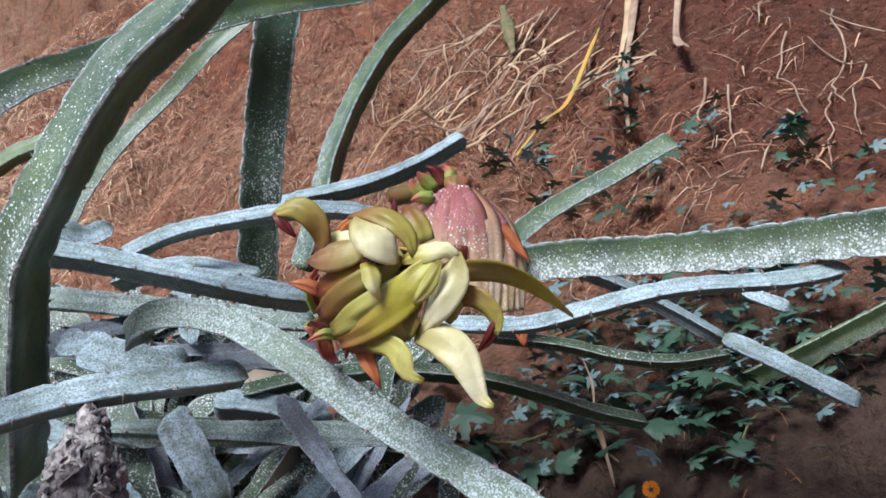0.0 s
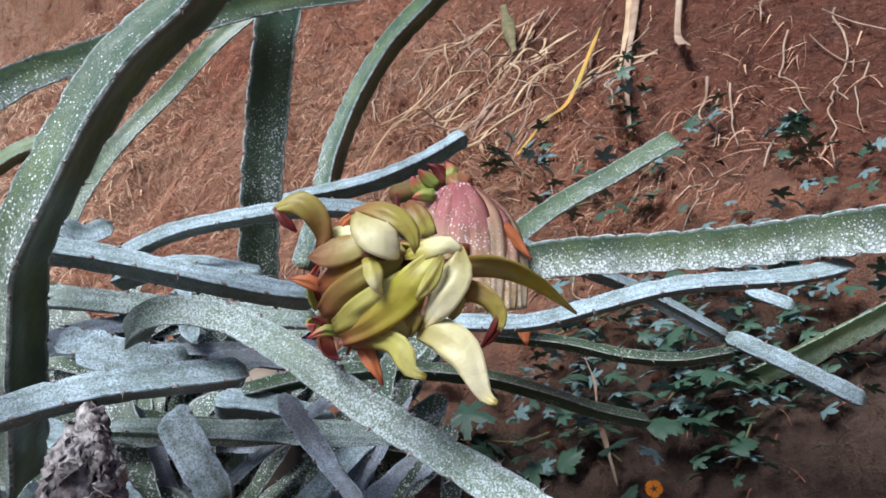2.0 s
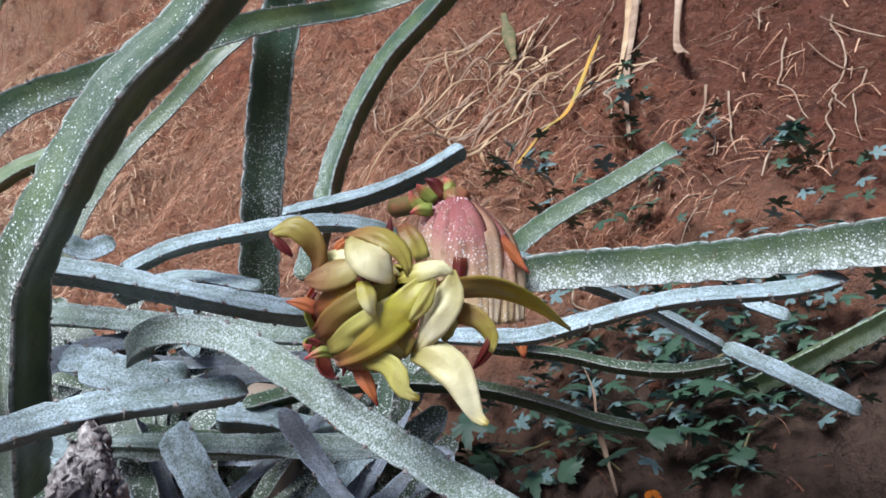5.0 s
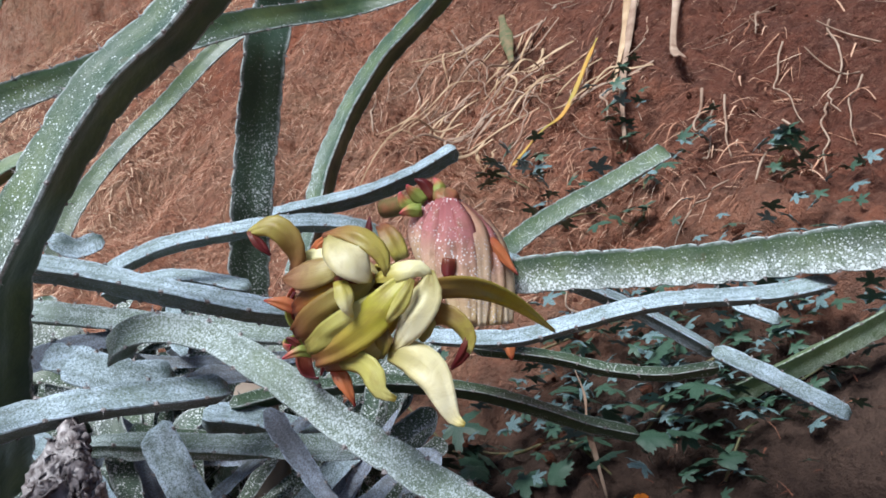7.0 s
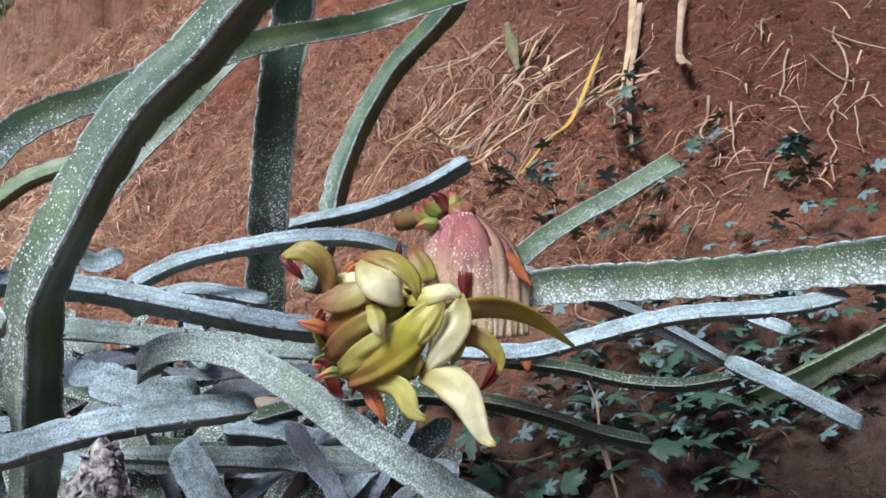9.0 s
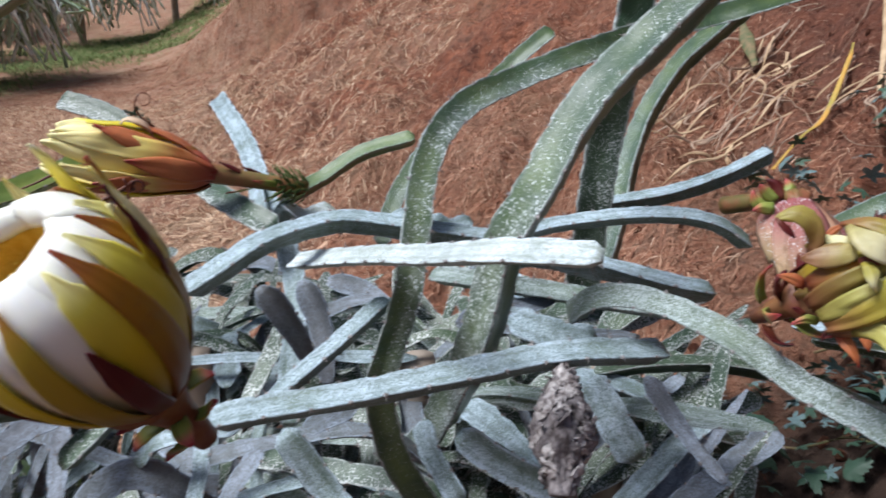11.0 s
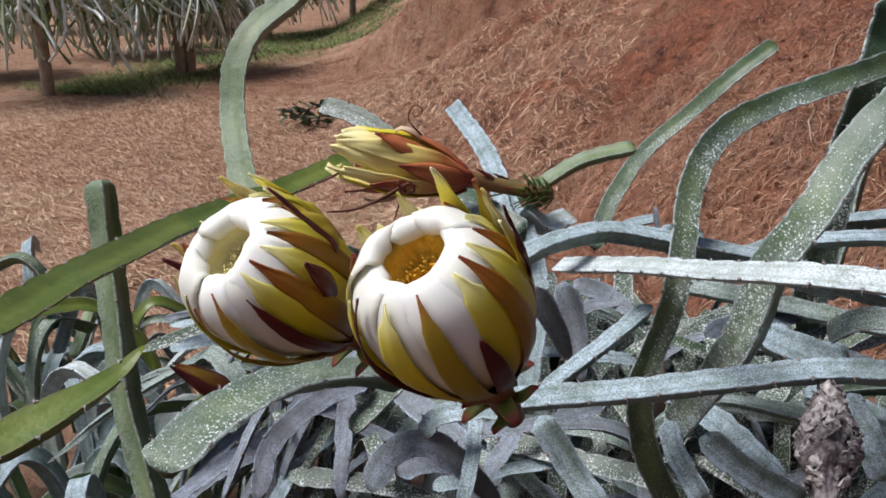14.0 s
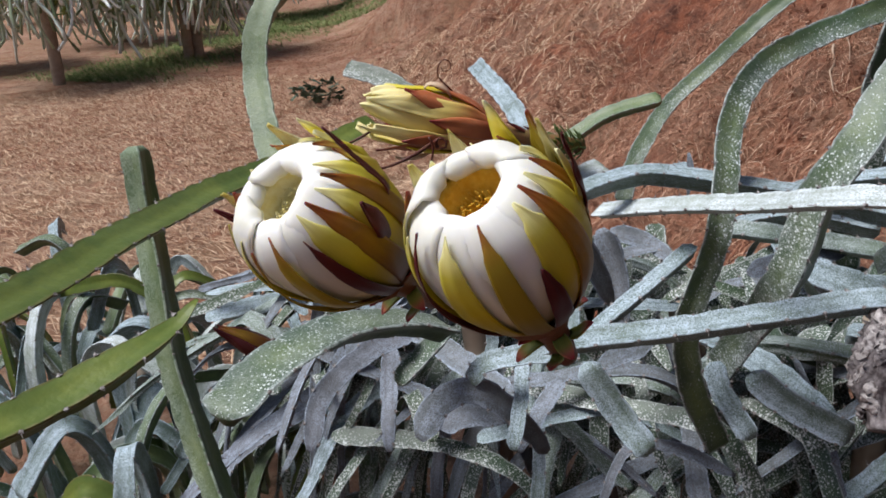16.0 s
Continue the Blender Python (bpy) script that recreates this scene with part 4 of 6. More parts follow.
# ---- the wilted flower's loose petals ----
for k, (line, ws, m, roll, fold) in enumerate((
    ([(-0.0708, 0.4624, 1.1447), (-0.0573, 0.459, 1.153), (-0.0424, 0.4553, 1.1548)], [0.0032, 0.0057, 0.0036], P_CREAM, 0.1, 0.14),
    ([(-0.0754, 0.4543, 1.1397), (-0.062, 0.4476, 1.1448), (-0.0497, 0.4449, 1.1491), (-0.0407, 0.4455, 1.1509)], [0.0009, 0.0081, 0.0091, 0.0054], P_TAN, 0.0, 0.14),
    ([(-0.0697, 0.4518, 1.1202), (-0.0573, 0.4448, 1.1307), (-0.0443, 0.4408, 1.1373), (-0.033, 0.4421, 1.141)], [0.0058, 0.0093, 0.0091, 0.0049], P_RUST, 0.0, 0.14),
    ([(-0.0672, 0.4464, 1.1048), (-0.0551, 0.4387, 1.1192), (-0.0401, 0.4348, 1.1323), (-0.0261, 0.4379, 1.1413), (-0.0189, 0.4432, 1.1443)], [0.0062, 0.0098, 0.0095, 0.0075, 0.0022], P_WILT, 0.1, 0.17),
    ([(-0.0598, 0.4402, 1.0992), (-0.0448, 0.4311, 1.1155), (-0.0304, 0.429, 1.1277), (-0.0184, 0.4327, 1.1384)], [0.0055, 0.0076, 0.0068, 0.0022], P_LIME, 0.1, 0.17),
    ([(-0.0564, 0.4388, 1.095), (-0.038, 0.4271, 1.1102), (-0.0208, 0.4241, 1.1259), (-0.0062, 0.4296, 1.1417), (0.0051, 0.4396, 1.1523)], [0.0068, 0.0095, 0.0110, 0.0090, 0.0013], P_OLIVEGREEN, 0.15, 0.17),
    ([(-0.051, 0.4413, 1.0901), (-0.0348, 0.4314, 1.0982), (-0.0211, 0.4259, 1.1068), (-0.009, 0.4272, 1.1165)], [0.0056, 0.0081, 0.0091, 0.0043], P_TAN, 0.1, 0.14),
    ([(-0.0175, 0.4309, 1.121), (-0.0139, 0.4241, 1.1138), (-0.0156, 0.4283, 1.1015)], [0.0040, 0.0074, 0.0030], P_WILT, 0.1, 0.17),
    ([(-0.0454, 0.4557, 1.1679), (-0.0378, 0.442, 1.1652), (-0.0298, 0.4336, 1.1592), (-0.0225, 0.4331, 1.1516), (-0.0185, 0.4357, 1.1471)], [0.0045, 0.0108, 0.0125, 0.0073, 0.0012], P_PALE, 0.1, 0.10),
    ([(-0.051, 0.4614, 1.1661), (-0.0371, 0.4526, 1.1713), (-0.0224, 0.4435, 1.1696), (-0.0129, 0.4384, 1.161), (-0.0109, 0.4365, 1.1493)], [0.0020, 0.0045, 0.0063, 0.0058, 0.0012], P_WILT, 0.1, 0.17),
    ([(-0.0413, 0.4375, 1.1463), (-0.0341, 0.4344, 1.1495), (-0.0272, 0.4352, 1.1457)], [0.0019, 0.0034, 0.0012], P_MAROON, 0.0, 0.11),
    ([(-0.0373, 0.4327, 1.1477), (-0.0339, 0.4255, 1.142), (-0.032, 0.4229, 1.1346), (-0.0293, 0.4251, 1.1286)], [0.0040, 0.0058, 0.0038, 0.0008], P_CREAM, 0.1, 0.19),
    ([(-0.0177, 0.4397, 1.1465), (-0.0045, 0.4355, 1.1525), (0.0084, 0.4362, 1.1547), (0.0152, 0.4377, 1.1467)], [0.0025, 0.0058, 0.0054, 0.0020], P_CREAM, 0.2, 0.17),
    ([(0.0144, 0.4398, 1.1527), (0.0126, 0.4294, 1.141), (0.004, 0.4223, 1.1269), (-0.0072, 0.4258, 1.1065)], [0.0020, 0.0098, 0.0087, 0.0020], P_PALE, 0.2, 0.14),
    ([(0.0044, 0.4304, 1.1501), (-0.0006, 0.4227, 1.1401), (-0.0101, 0.424, 1.1256)], [0.0015, 0.0048, 0.0015], P_LIME, 0.1, 0.17),
    ([(0.0068, 0.4383, 1.1303), (0.011, 0.4309, 1.1212), (0.0093, 0.4315, 1.1106)], [0.0050, 0.0074, 0.0020], P_LIME, 0.0, 0.11),
    ([(-0.0099, 0.4273, 1.1046), (0.0042, 0.4175, 1.1069), (0.0165, 0.4082, 1.1016), (0.0242, 0.3988, 1.0895), (0.0291, 0.3956, 1.0806), (0.0351, 0.3927, 1.0783)], [0.0050, 0.0098, 0.0106, 0.0081, 0.0048, 0.0012], P_PALE, 0.2, 0.07),
    ([(-0.0392, 0.4323, 1.0947), (-0.0257, 0.4235, 1.0996), (-0.0172, 0.4138, 1.0963), (-0.0134, 0.409, 1.0886), (-0.0042, 0.406, 1.0859)], [0.0036, 0.0069, 0.0073, 0.0049, 0.0015], P_LIME, 0.3, 0.11),
    ([(-0.0693, 0.4554, 1.1427), (-0.0664, 0.4547, 1.153), (-0.0702, 0.455, 1.1659), (-0.0794, 0.4575, 1.1731), (-0.0889, 0.4588, 1.171), (-0.0954, 0.4599, 1.1678)], [0.0036, 0.0061, 0.0075, 0.0075, 0.0050, 0.0016], P_WILT, 0.0, 0.17),
    ([(-0.0948, 0.459, 1.1685), (-0.0879, 0.4549, 1.1626), (-0.0811, 0.4535, 1.1555)], [0.0015, 0.0035, 0.0008], P_MAROON, 0.0, 0.17),
    ([(-0.0249, 0.4688, 1.163), (-0.0241, 0.4705, 1.168), (-0.0235, 0.4747, 1.1738)], [0.0028, 0.0025, 0.0002], P_MAROON, 0.0, 0.17),
    ([(-0.0579, 0.4627, 1.1517), (-0.0542, 0.4633, 1.1594), (-0.047, 0.4632, 1.1652)], [0.0028, 0.0032, 0.0008], P_ORANGE, 0.0, 0.17),
    ([(-0.0174, 0.4789, 1.1677), (-0.0103, 0.4688, 1.1632), (-0.0027, 0.4606, 1.1515)], [0.0037, 0.0070, 0.0046], P_WILT, 0.1, 0.11),
    ([(-0.0668, 0.461, 1.1164), (-0.0769, 0.4607, 1.1216), (-0.0888, 0.4612, 1.123)], [0.0037, 0.0045, 0.0004], P_ORANGE, 0.0, 0.17),
    ([(-0.0566, 0.4524, 1.0916), (-0.0656, 0.4492, 1.0944), (-0.0767, 0.4476, 1.0898)], [0.0031, 0.0037, 0.0004], P_SCALE, 0.0, 0.17),
    ([(-0.0666, 0.4537, 1.0953), (-0.0716, 0.455, 1.099), (-0.0754, 0.4554, 1.1001)], [0.0020, 0.0025, 0.0004], P_MAROON, 0.0, 0.17),
    ([(-0.0506, 0.4505, 1.086), (-0.0521, 0.4493, 1.0826), (-0.0533, 0.4479, 1.0785)], [0.0016, 0.0016, 0.0004], P_MAROON, 0.0, 0.17),
    ([(-0.0454, 0.4431, 1.0893), (-0.0363, 0.4337, 1.0805), (-0.0302, 0.4294, 1.0679)], [0.0032, 0.0051, 0.0004], P_ORANGE, 0.0, 0.17),
    ([(0.0107, 0.4374, 1.1215), (0.0211, 0.4332, 1.1277), (0.031, 0.4279, 1.1247), (0.037, 0.4249, 1.116), (0.0357, 0.424, 1.1074)], [0.0045, 0.0065, 0.0059, 0.0049, 0.0029], P_WILT, 0.3, 0.17),
    ([(0.0371, 0.4259, 1.1159), (0.0346, 0.4237, 1.1063), (0.0274, 0.4243, 1.096)], [0.0019, 0.0038, 0.0008], P_MAROON, 0.0, 0.17),
    ([(0.004, 0.455, 1.133), (0.041, 0.513, 1.113), (0.075, 0.563, 1.082), (0.114, 0.605, 1.039)], [0.0059, 0.0077, 0.0059, 0.0013], P_OLIVEGREEN, 0.2, 0.22),
)):
    up = Vector(line[1]).z - 1.105
    hung_petal(wilt, line, ws, m, (0.35 * math.sin(k * 2.4), -0.9, 0.36 + 9 * up), roll=roll, fold=fold, pleat=0.015, bow=0.02)

# ---- the faded pink flower behind it ----
pink = thing("faded_flower", "faded pink dragon fruit flower hanging limp, beaded with spray", "flower", (0.024, 0.948, 1.060))
bpy.context.view_layer.update()
for k, (line, m) in enumerate((
    ([(0.015, 0.938, 1.060), (-0.001, 0.929, 1.045), (-0.011, 0.916, 1.021), (-0.002, 0.899, 0.985)], P_PINK),
    ([(0.019, 0.929, 1.064), (0.009, 0.906, 1.038), (0.006, 0.889, 1.002), (0.013, 0.876, 0.965)], P_PINK),
    ([(0.023, 0.924, 1.066), (0.025, 0.894, 1.035), (0.025, 0.875, 0.993), (0.036, 0.857, 0.945)], P_PINK),
    ([(0.027, 0.923, 1.065), (0.041, 0.889, 1.036), (0.045, 0.868, 0.989), (0.051, 0.847, 0.937)], P_PINK),
    ([(0.031, 0.928, 1.062), (0.056, 0.891, 1.029), (0.061, 0.870, 0.982), (0.063, 0.850, 0.933)], P_BLUSH),
    ([(0.034, 0.932, 1.058), (0.068, 0.898, 1.020), (0.078, 0.878, 0.979), (0.081, 0.858, 0.931)], P_PINK),
    ([(0.037, 0.936, 1.055), (0.075, 0.907, 1.018), (0.090, 0.886, 0.976), (0.096, 0.867, 0.929)], P_BLUSH),
    ([(0.026, 0.956, 1.052), (0.044, 0.954, 1.010), (0.058, 0.938, 0.964), (0.065, 0.911, 0.923)], P_BLUSH),
)):
    hung_petal(pink, line, [0.008, 0.017, 0.018, 0.009], m, (0.1 * (k - 3.5), -1, 0.1), "petal", roll=0.15, pleat=0.13)
for line, m in (([(0.062, 0.906, 1.028), (0.084, 0.894, 1.012), (0.108, 0.878, 0.986)], P_ORANGE), ([(-0.011, 0.934, 1.047), (-0.028, 0.936, 1.056), (-0.032, 0.939, 1.068)], P_SCALE),
                ([(-0.001, 0.937, 1.057), (-0.018, 0.940, 1.069), (-0.024, 0.941, 1.076)], P_SCALE), ([(0.009, 0.938, 1.060), (-0.002, 0.947, 1.075), (-0.015, 0.953, 1.080)], P_MAROON),
                ([(0.012, 0.939, 1.063), (0.015, 0.947, 1.075), (0.008, 0.953, 1.082)], P_SCALE), ([(-0.005, 0.925, 1.050), (-0.021, 0.924, 1.049), (-0.032, 0.923, 1.045)], P_SCALE),
                ([(0.028, 0.875, 1.007), (0.027, 0.868, 0.993), (0.030, 0.861, 0.978)], P_MAROON), ([(0.093, 0.818, 0.942), (0.096, 0.810, 0.925), (0.098, 0.804, 0.913)], P_ORANGE)):
    hung_petal(pink, line, [0.008, 0.008, 0.001], m, (0, -0.9, 0.4), "scale")
bm = bmesh.new()
inv = pink.matrix_world.inverted()
tube(bm, [inv @ Vector(q) for q in [(-0.056, 1.010, 1.026), (-0.023, 0.984, 1.040), (0.009, 0.952, 1.056), (0.025, 0.934, 1.066), (0.034, 0.932, 1.060)]], 0.013, 10, 0.01, 0.7)
part("flower_tube", bm, TUBE_GREEN, pink)


# ---- the closed yellow bud on its long tube ----
def closed_bud(base, tip):
    base, tip = Vector(base), Vector(tip)
    L = (tip - base).length
    fl = thing("closed_flower", "closed yellow dragon fruit flower on a long red-green tube", "flower")
    fl.matrix_world = frame_on(base, tip - base, 10)
    rnd = random.Random(4)
    lathe(fl, "flower_tube", TUBE_GREEN, [(0.011, -0.01), (0.010, 0.03), (0.0115, 0.08), (0.014, 0.12), (0.020, 0.15), (0.026, 0.175)], 16, "smooth green tube flushed red", 0.12)
    prof = [(0.012, 0.13), (0.026, 0.16), (0.036, 0.20), (0.038, 0.24), (0.037, 0.270), (0.033, 0.99 * L), (0.026, 1.04 * L)]
    for k in range(6):
        petal(fl, "petal", P_BUD, [(r * 0.95, h * rnd.uniform(0.96, 1.02)) for r, h in prof], [0.008, 0.017, 0.024, 0.026, 0.022, 0.013, 0.002], 60 * k + rnd.uniform(-8, 8), 0.5, 0.0016, 0.006, twist=8, seed=k, wrap=0.003, puff=0.002)
    for k in range(6):
        petal(fl, "tepal", (P_BUD, P_GOLD, P_BUD)[k % 3], [(r * 1.1 + 0.002, h * rnd.uniform(0.88, 0.99)) for r, h in prof], [0.007, 0.012, 0.015, 0.015, 0.013, 0.008, 0.001], 60 * k + 24 + rnd.uniform(-8, 8), 0.5, 0.0016, 0.005, twist=10, seed=30 + k, wrap=0.002)
    for k in range(9):
        h0 = 0.11 + 0.008 * k
        petal(fl, "tepal", P_ORANGE, [(0.014, h0), (0.029, h0 + 0.025), (0.044, h0 + 0.06), (0.047 + 0.004 * (k % 3), h0 + 0.11)], [0.008, 0.013, 0.012, 0.001], 80 * k, 0.4, 0.0018, 0.003, seed=50 + k)
    for k in range(6):
        h0 = 0.03 + 0.015 * k
        petal(fl, "scale", P_MAROON if k % 2 else P_SCALE, [(0.009, h0), (0.015, h0 + 0.012), (0.022, h0 + 0.034)], [0.004, 0.004, 0.0008], 137 * k, 0.3, 0.0014, 0.001, seed=70 + k)
    petal(fl, "tepal", P_BLUSH, [(0.040, 0.20), (0.052, 0.215), (0.062, 0.24), (0.060, 0.255)], [0.006, 0.010, 0.008, 0.001], 268, 0.4, 0.0016, 0.003, "curled bleached petal", seed=81)
    petal(fl, "tepal", P_BLUSH, [(0.036, 0.19), (0.050, 0.20), (0.054, 0.225), (0.044, 0.232)], [0.006, 0.009, 0.008, 0.002], 75, 0.4, 0.0016, 0.003, "curled bleached petal", seed=82)
    for k in range(46):
        a, h = 137.5 * k, -0.012 + 0.0009 * k
        petal(fl, "scale", TUFT, [(0.010, h), (0.017, h + 0.004), (0.026, h + 0.014)], [0.0025, 0.0024, 0.0006], a, 0.3, 0.0012, 0.0, seed=90 + k)
    return fl


bud = closed_bud((-0.622, 0.851, 1.061), (-0.882, 0.720, 1.131))
bpy.context.view_layer.update()
inv = bud.matrix_world.inverted()


def thread(points, radius, label):
    b = bmesh.new()
    tube(b, [inv @ Vector(q) for q in points], radius, 6, 0.006, 0.4)
    part("withered_thread", b, P_RUST, bud, label)


thread([(-0.780, 0.772, 1.151), (-0.794, 0.759, 1.173), (-0.794, 0.762, 1.188), (-0.788, 0.766, 1.195), (-0.780, 0.769, 1.191), (-0.779, 0.767, 1.182), (-0.787, 0.763, 1.179), (-0.791, 0.763, 1.185)], 0.0014, "thin curled brown thread")
thread([(-0.784, 0.721, 1.093), (-0.808, 0.692, 1.077), (-0.841, 0.670, 1.064), (-0.870, 0.652, 1.063)], 0.0032, "withered ochre thread")
thread([(-0.790, 0.708, 1.100), (-0.784, 0.707, 1.085), (-0.786, 0.699, 1.063), (-0.789, 0.692, 1.046)], 0.002, "withered brown thread")
thread([(-0.779, 0.710, 1.086), (-0.780, 0.706, 1.094), (-0.775, 0.710, 1.099), (-0.767, 0.712, 1.095), (-0.767, 0.710, 1.086), (-0.774, 0.706, 1.085)], 0.003, "dark curled thread")
thread([(-0.873, 0.712, 1.107), (-0.898, 0.694, 1.093), (-0.922, 0.675, 1.083)], 0.0022, "thin brown thread")


# ---- a dead flower, dried to a grey husk ----
def husk(top, foot):
    top, foot = Vector(top), Vector(foot)
    d = thing("dried_flower", "dead dragon fruit flower dried to a flaky grey-brown husk", "dried flower")
    d.matrix_world = frame_on(foot, top - foot)
    L = (top - foot).length
    rnd = random.Random(8)
    bm = bmesh.new()
    rings = []
    shape = [0.014, 0.014, 0.017, 0.022, 0.026, 0.026, 0.023, 0.017, 0.010, 0.006, 0.003]
    def girth(v):
        k = min(9, int(v * 10))
        return shape[k] + (shape[k + 1] - shape[k]) * (v * 10 - k)
    for i in range(60):
        v = i / 59
        r = girth(v)
        ring = []
        for k in range(44):
            a = math.tau * k / 44
            q = Vector((math.cos(a) * 1.4, math.sin(a) * 1.4, v * 6))
            rr = r * (0.92 + 0.22 * noise.noise(q) + 0.34 * noise.noise((q.x * 3.2, q.y * 3.2, q.z * 0.9)) - 0.35 * max(0.0, noise.noise((q.x * 4.5 + 7, q.y * 4.5, q.z * 1.6))))
            ring.append(bm.verts.new((rr * math.cos(a), rr * math.sin(a), v * L)))
        rings.append(ring)
    for r, s in zip(rings, rings[1:]):
        for k in range(44):
            bm.faces.new((r[k], r[(k + 1) % 44], s[(k + 1) % 44], s[k]))
    bm.faces.new(rings[0][::-1])
    bm.faces.new(rings[-1])
    part("husk_body", bm, HUSK, d)
    for k in range(80):
        v = rnd.uniform(0.04, 0.86)
        l = rnd.uniform(0.008, 0.024)
        lift = rnd.uniform(0.0, 0.0020)
        line = []
        for i in range(4):
            w = min(0.99, v + l / L * i / 3)
            line.append((girth(w) * 0.93 + (lift * i if i < 3 else lift * rnd.uniform(0.5, 3.0)), w * L))
        petal(d, "flake", (HUSK, FLAKE, FLAKE)[k % 3], line, [rnd.uniform(0.002, 0.005), rnd.uniform(0.004, 0.009), rnd.uniform(0.003, 0.008), rnd.uniform(0.0005, 0.003)], rnd.uniform(0, 360), 0.2, 0.0007, 0.007, seed=k, twist=rnd.uniform(-25, 25))


husk((-0.245, 0.512, 1.011), (-0.238, 0.438, 0.921))

# ---- a maroon bud among the lower stems ----
red = thing("young_bud", "young maroon dragon fruit bud among grey stems", "bud")
red.matrix_world = frame_on((-0.921, 0.485, 0.857), Vector((-0.993, 0.455, 0.907)) - Vector((-0.921, 0.485, 0.857)))
for k in range(7):
    petal(red, "scale", (P_MAROON, P_RUST)[k % 3 == 1], [(0.009, 0.0), (0.016, 0.018), (0.015, 0.042), (0.009, 0.066), (0.003, 0.088 - 0.006 * (k % 3))], [0.007, 0.010, 0.009, 0.005, 0.001], 360 / 7 * k, 0.4, 0.0016, 0.002, seed=k, wrap=0.001)


# ---- the tangle of dry and chalky stems that hangs below ----
rng = random.Random(21)
for k in range(250):
    u = rng.random()
    x = -1.08 + 1.12 * u
    y = 0.70 - 0.22 * abs(u - 0.5) + rng.uniform(0.04, 0.42) + 0.15 * u
    z = rng.uniform(0.66, 0.93) - 0.10 * abs(u - 0.4)
    out = max(-1.6, min(1.6, 2.2 * (x + 0.66) + rng.gauss(0, 0.6)))
    drop = rng.uniform(0.16, 0.46)
    reach = rng.uniform(0.10, 0.30)
    if x + out * reach > -0.12:
        out = -abs(out)
    kink = rng.uniform(-0.02, 0.02)
    p = [(x, y, z), (x + out * reach * 0.36, y - reach * 0.42, z - drop * 0.22 + rng.uniform(-0.02, 0.02)), (x + out * reach * 0.7 + kink, y - reach * 0.75, z - drop * 0.58), (x + out * reach, y - reach * 0.95, z - drop)]
    # stems further back get DARK, painting the shade of the gaps into their colour
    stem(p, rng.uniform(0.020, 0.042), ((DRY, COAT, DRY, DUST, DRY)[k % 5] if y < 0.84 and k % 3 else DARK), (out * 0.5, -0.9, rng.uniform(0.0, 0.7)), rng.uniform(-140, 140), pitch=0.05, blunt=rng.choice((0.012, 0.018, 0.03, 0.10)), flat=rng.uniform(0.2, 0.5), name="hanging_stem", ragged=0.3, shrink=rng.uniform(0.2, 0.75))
for k in range(110):
    x, y = rng.uniform(-1.15, -0.22), rng.uniform(0.62, 1.15)
    z = rng.uniform(0.62, 0.86)
    a = rng.uniform(-0.6, 3.7)
    l = rng.uniform(0.08, 0.26)
    d = Vector((math.cos(a), 0.5 * math.sin(a), 0)) * l
    q = Vector((x, y, z))
    # the many DARK ones paint shade into this deep layer
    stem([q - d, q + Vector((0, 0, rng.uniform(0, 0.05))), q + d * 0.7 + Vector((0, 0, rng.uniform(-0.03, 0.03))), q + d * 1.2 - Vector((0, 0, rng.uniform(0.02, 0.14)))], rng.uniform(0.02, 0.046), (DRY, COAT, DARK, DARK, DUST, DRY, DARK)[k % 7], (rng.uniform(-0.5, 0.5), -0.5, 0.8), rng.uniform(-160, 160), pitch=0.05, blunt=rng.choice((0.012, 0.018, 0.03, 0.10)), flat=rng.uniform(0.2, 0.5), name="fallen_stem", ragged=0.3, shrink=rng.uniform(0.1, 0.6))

# the woody foot of the plant
for q in ((-0.45, 0.85), (-0.2, 0.9), (-0.75, 0.8)):
    bm = bmesh.new()
    tube(bm, [(q[0], q[1], height(*q) - 0.05), (q[0] + 0.03, q[1] - 0.02, 0.4), (q[0], q[1] - 0.05, 0.85)], 0.035, 9, 0.04, 0.7)
    part("woody_foot", bm, BARK, plant)

# ---- the next plant in the row ----
second = thing("dragon_fruit_plant", "low dragon fruit cactus of pale grey-green arching stems", "cactus")
for k in range(120):
    x, y = rng.uniform(-2.3, -1.02), rng.uniform(0.42, 1.3)
    if x > -1.25 and y < 0.6:
        y += 0.3
    z = rng.uniform(0.32, 0.64)
    a = rng.uniform(0, math.tau)
    l = rng.uniform(0.10, 0.24)
    d = Vector((math.cos(a), math.sin(a), 0)) * l
    q = Vector((x, y, z))
    bright = rng.random() < 0.2
    stem([q - Vector((0, 0, 0.3)), q + Vector((0, 0, -0.08)), q + d * 0.5 + Vector((0, 0, 0.03)), q + d * 1.3 - Vector((0, 0, rng.uniform(0.0, 0.14)))], rng.uniform(0.02, 0.046), FRESH if bright else (COAT, GREEN, WHITE, SPOT, COAT)[k % 5], (0, -0.4, 1), rng.uniform(-100, 100), owner=second, pitch=0.05)
bm = bmesh.new()
tube(bm, [(-1.6, 0.85, height(-1.6, 0.85) - 0.05), (-1.58, 0.83, 0.3), (-1.55, 0.85, 0.55)], 0.04, 9, 0.04, 0.7)
part("woody_foot", bm, BARK, second)


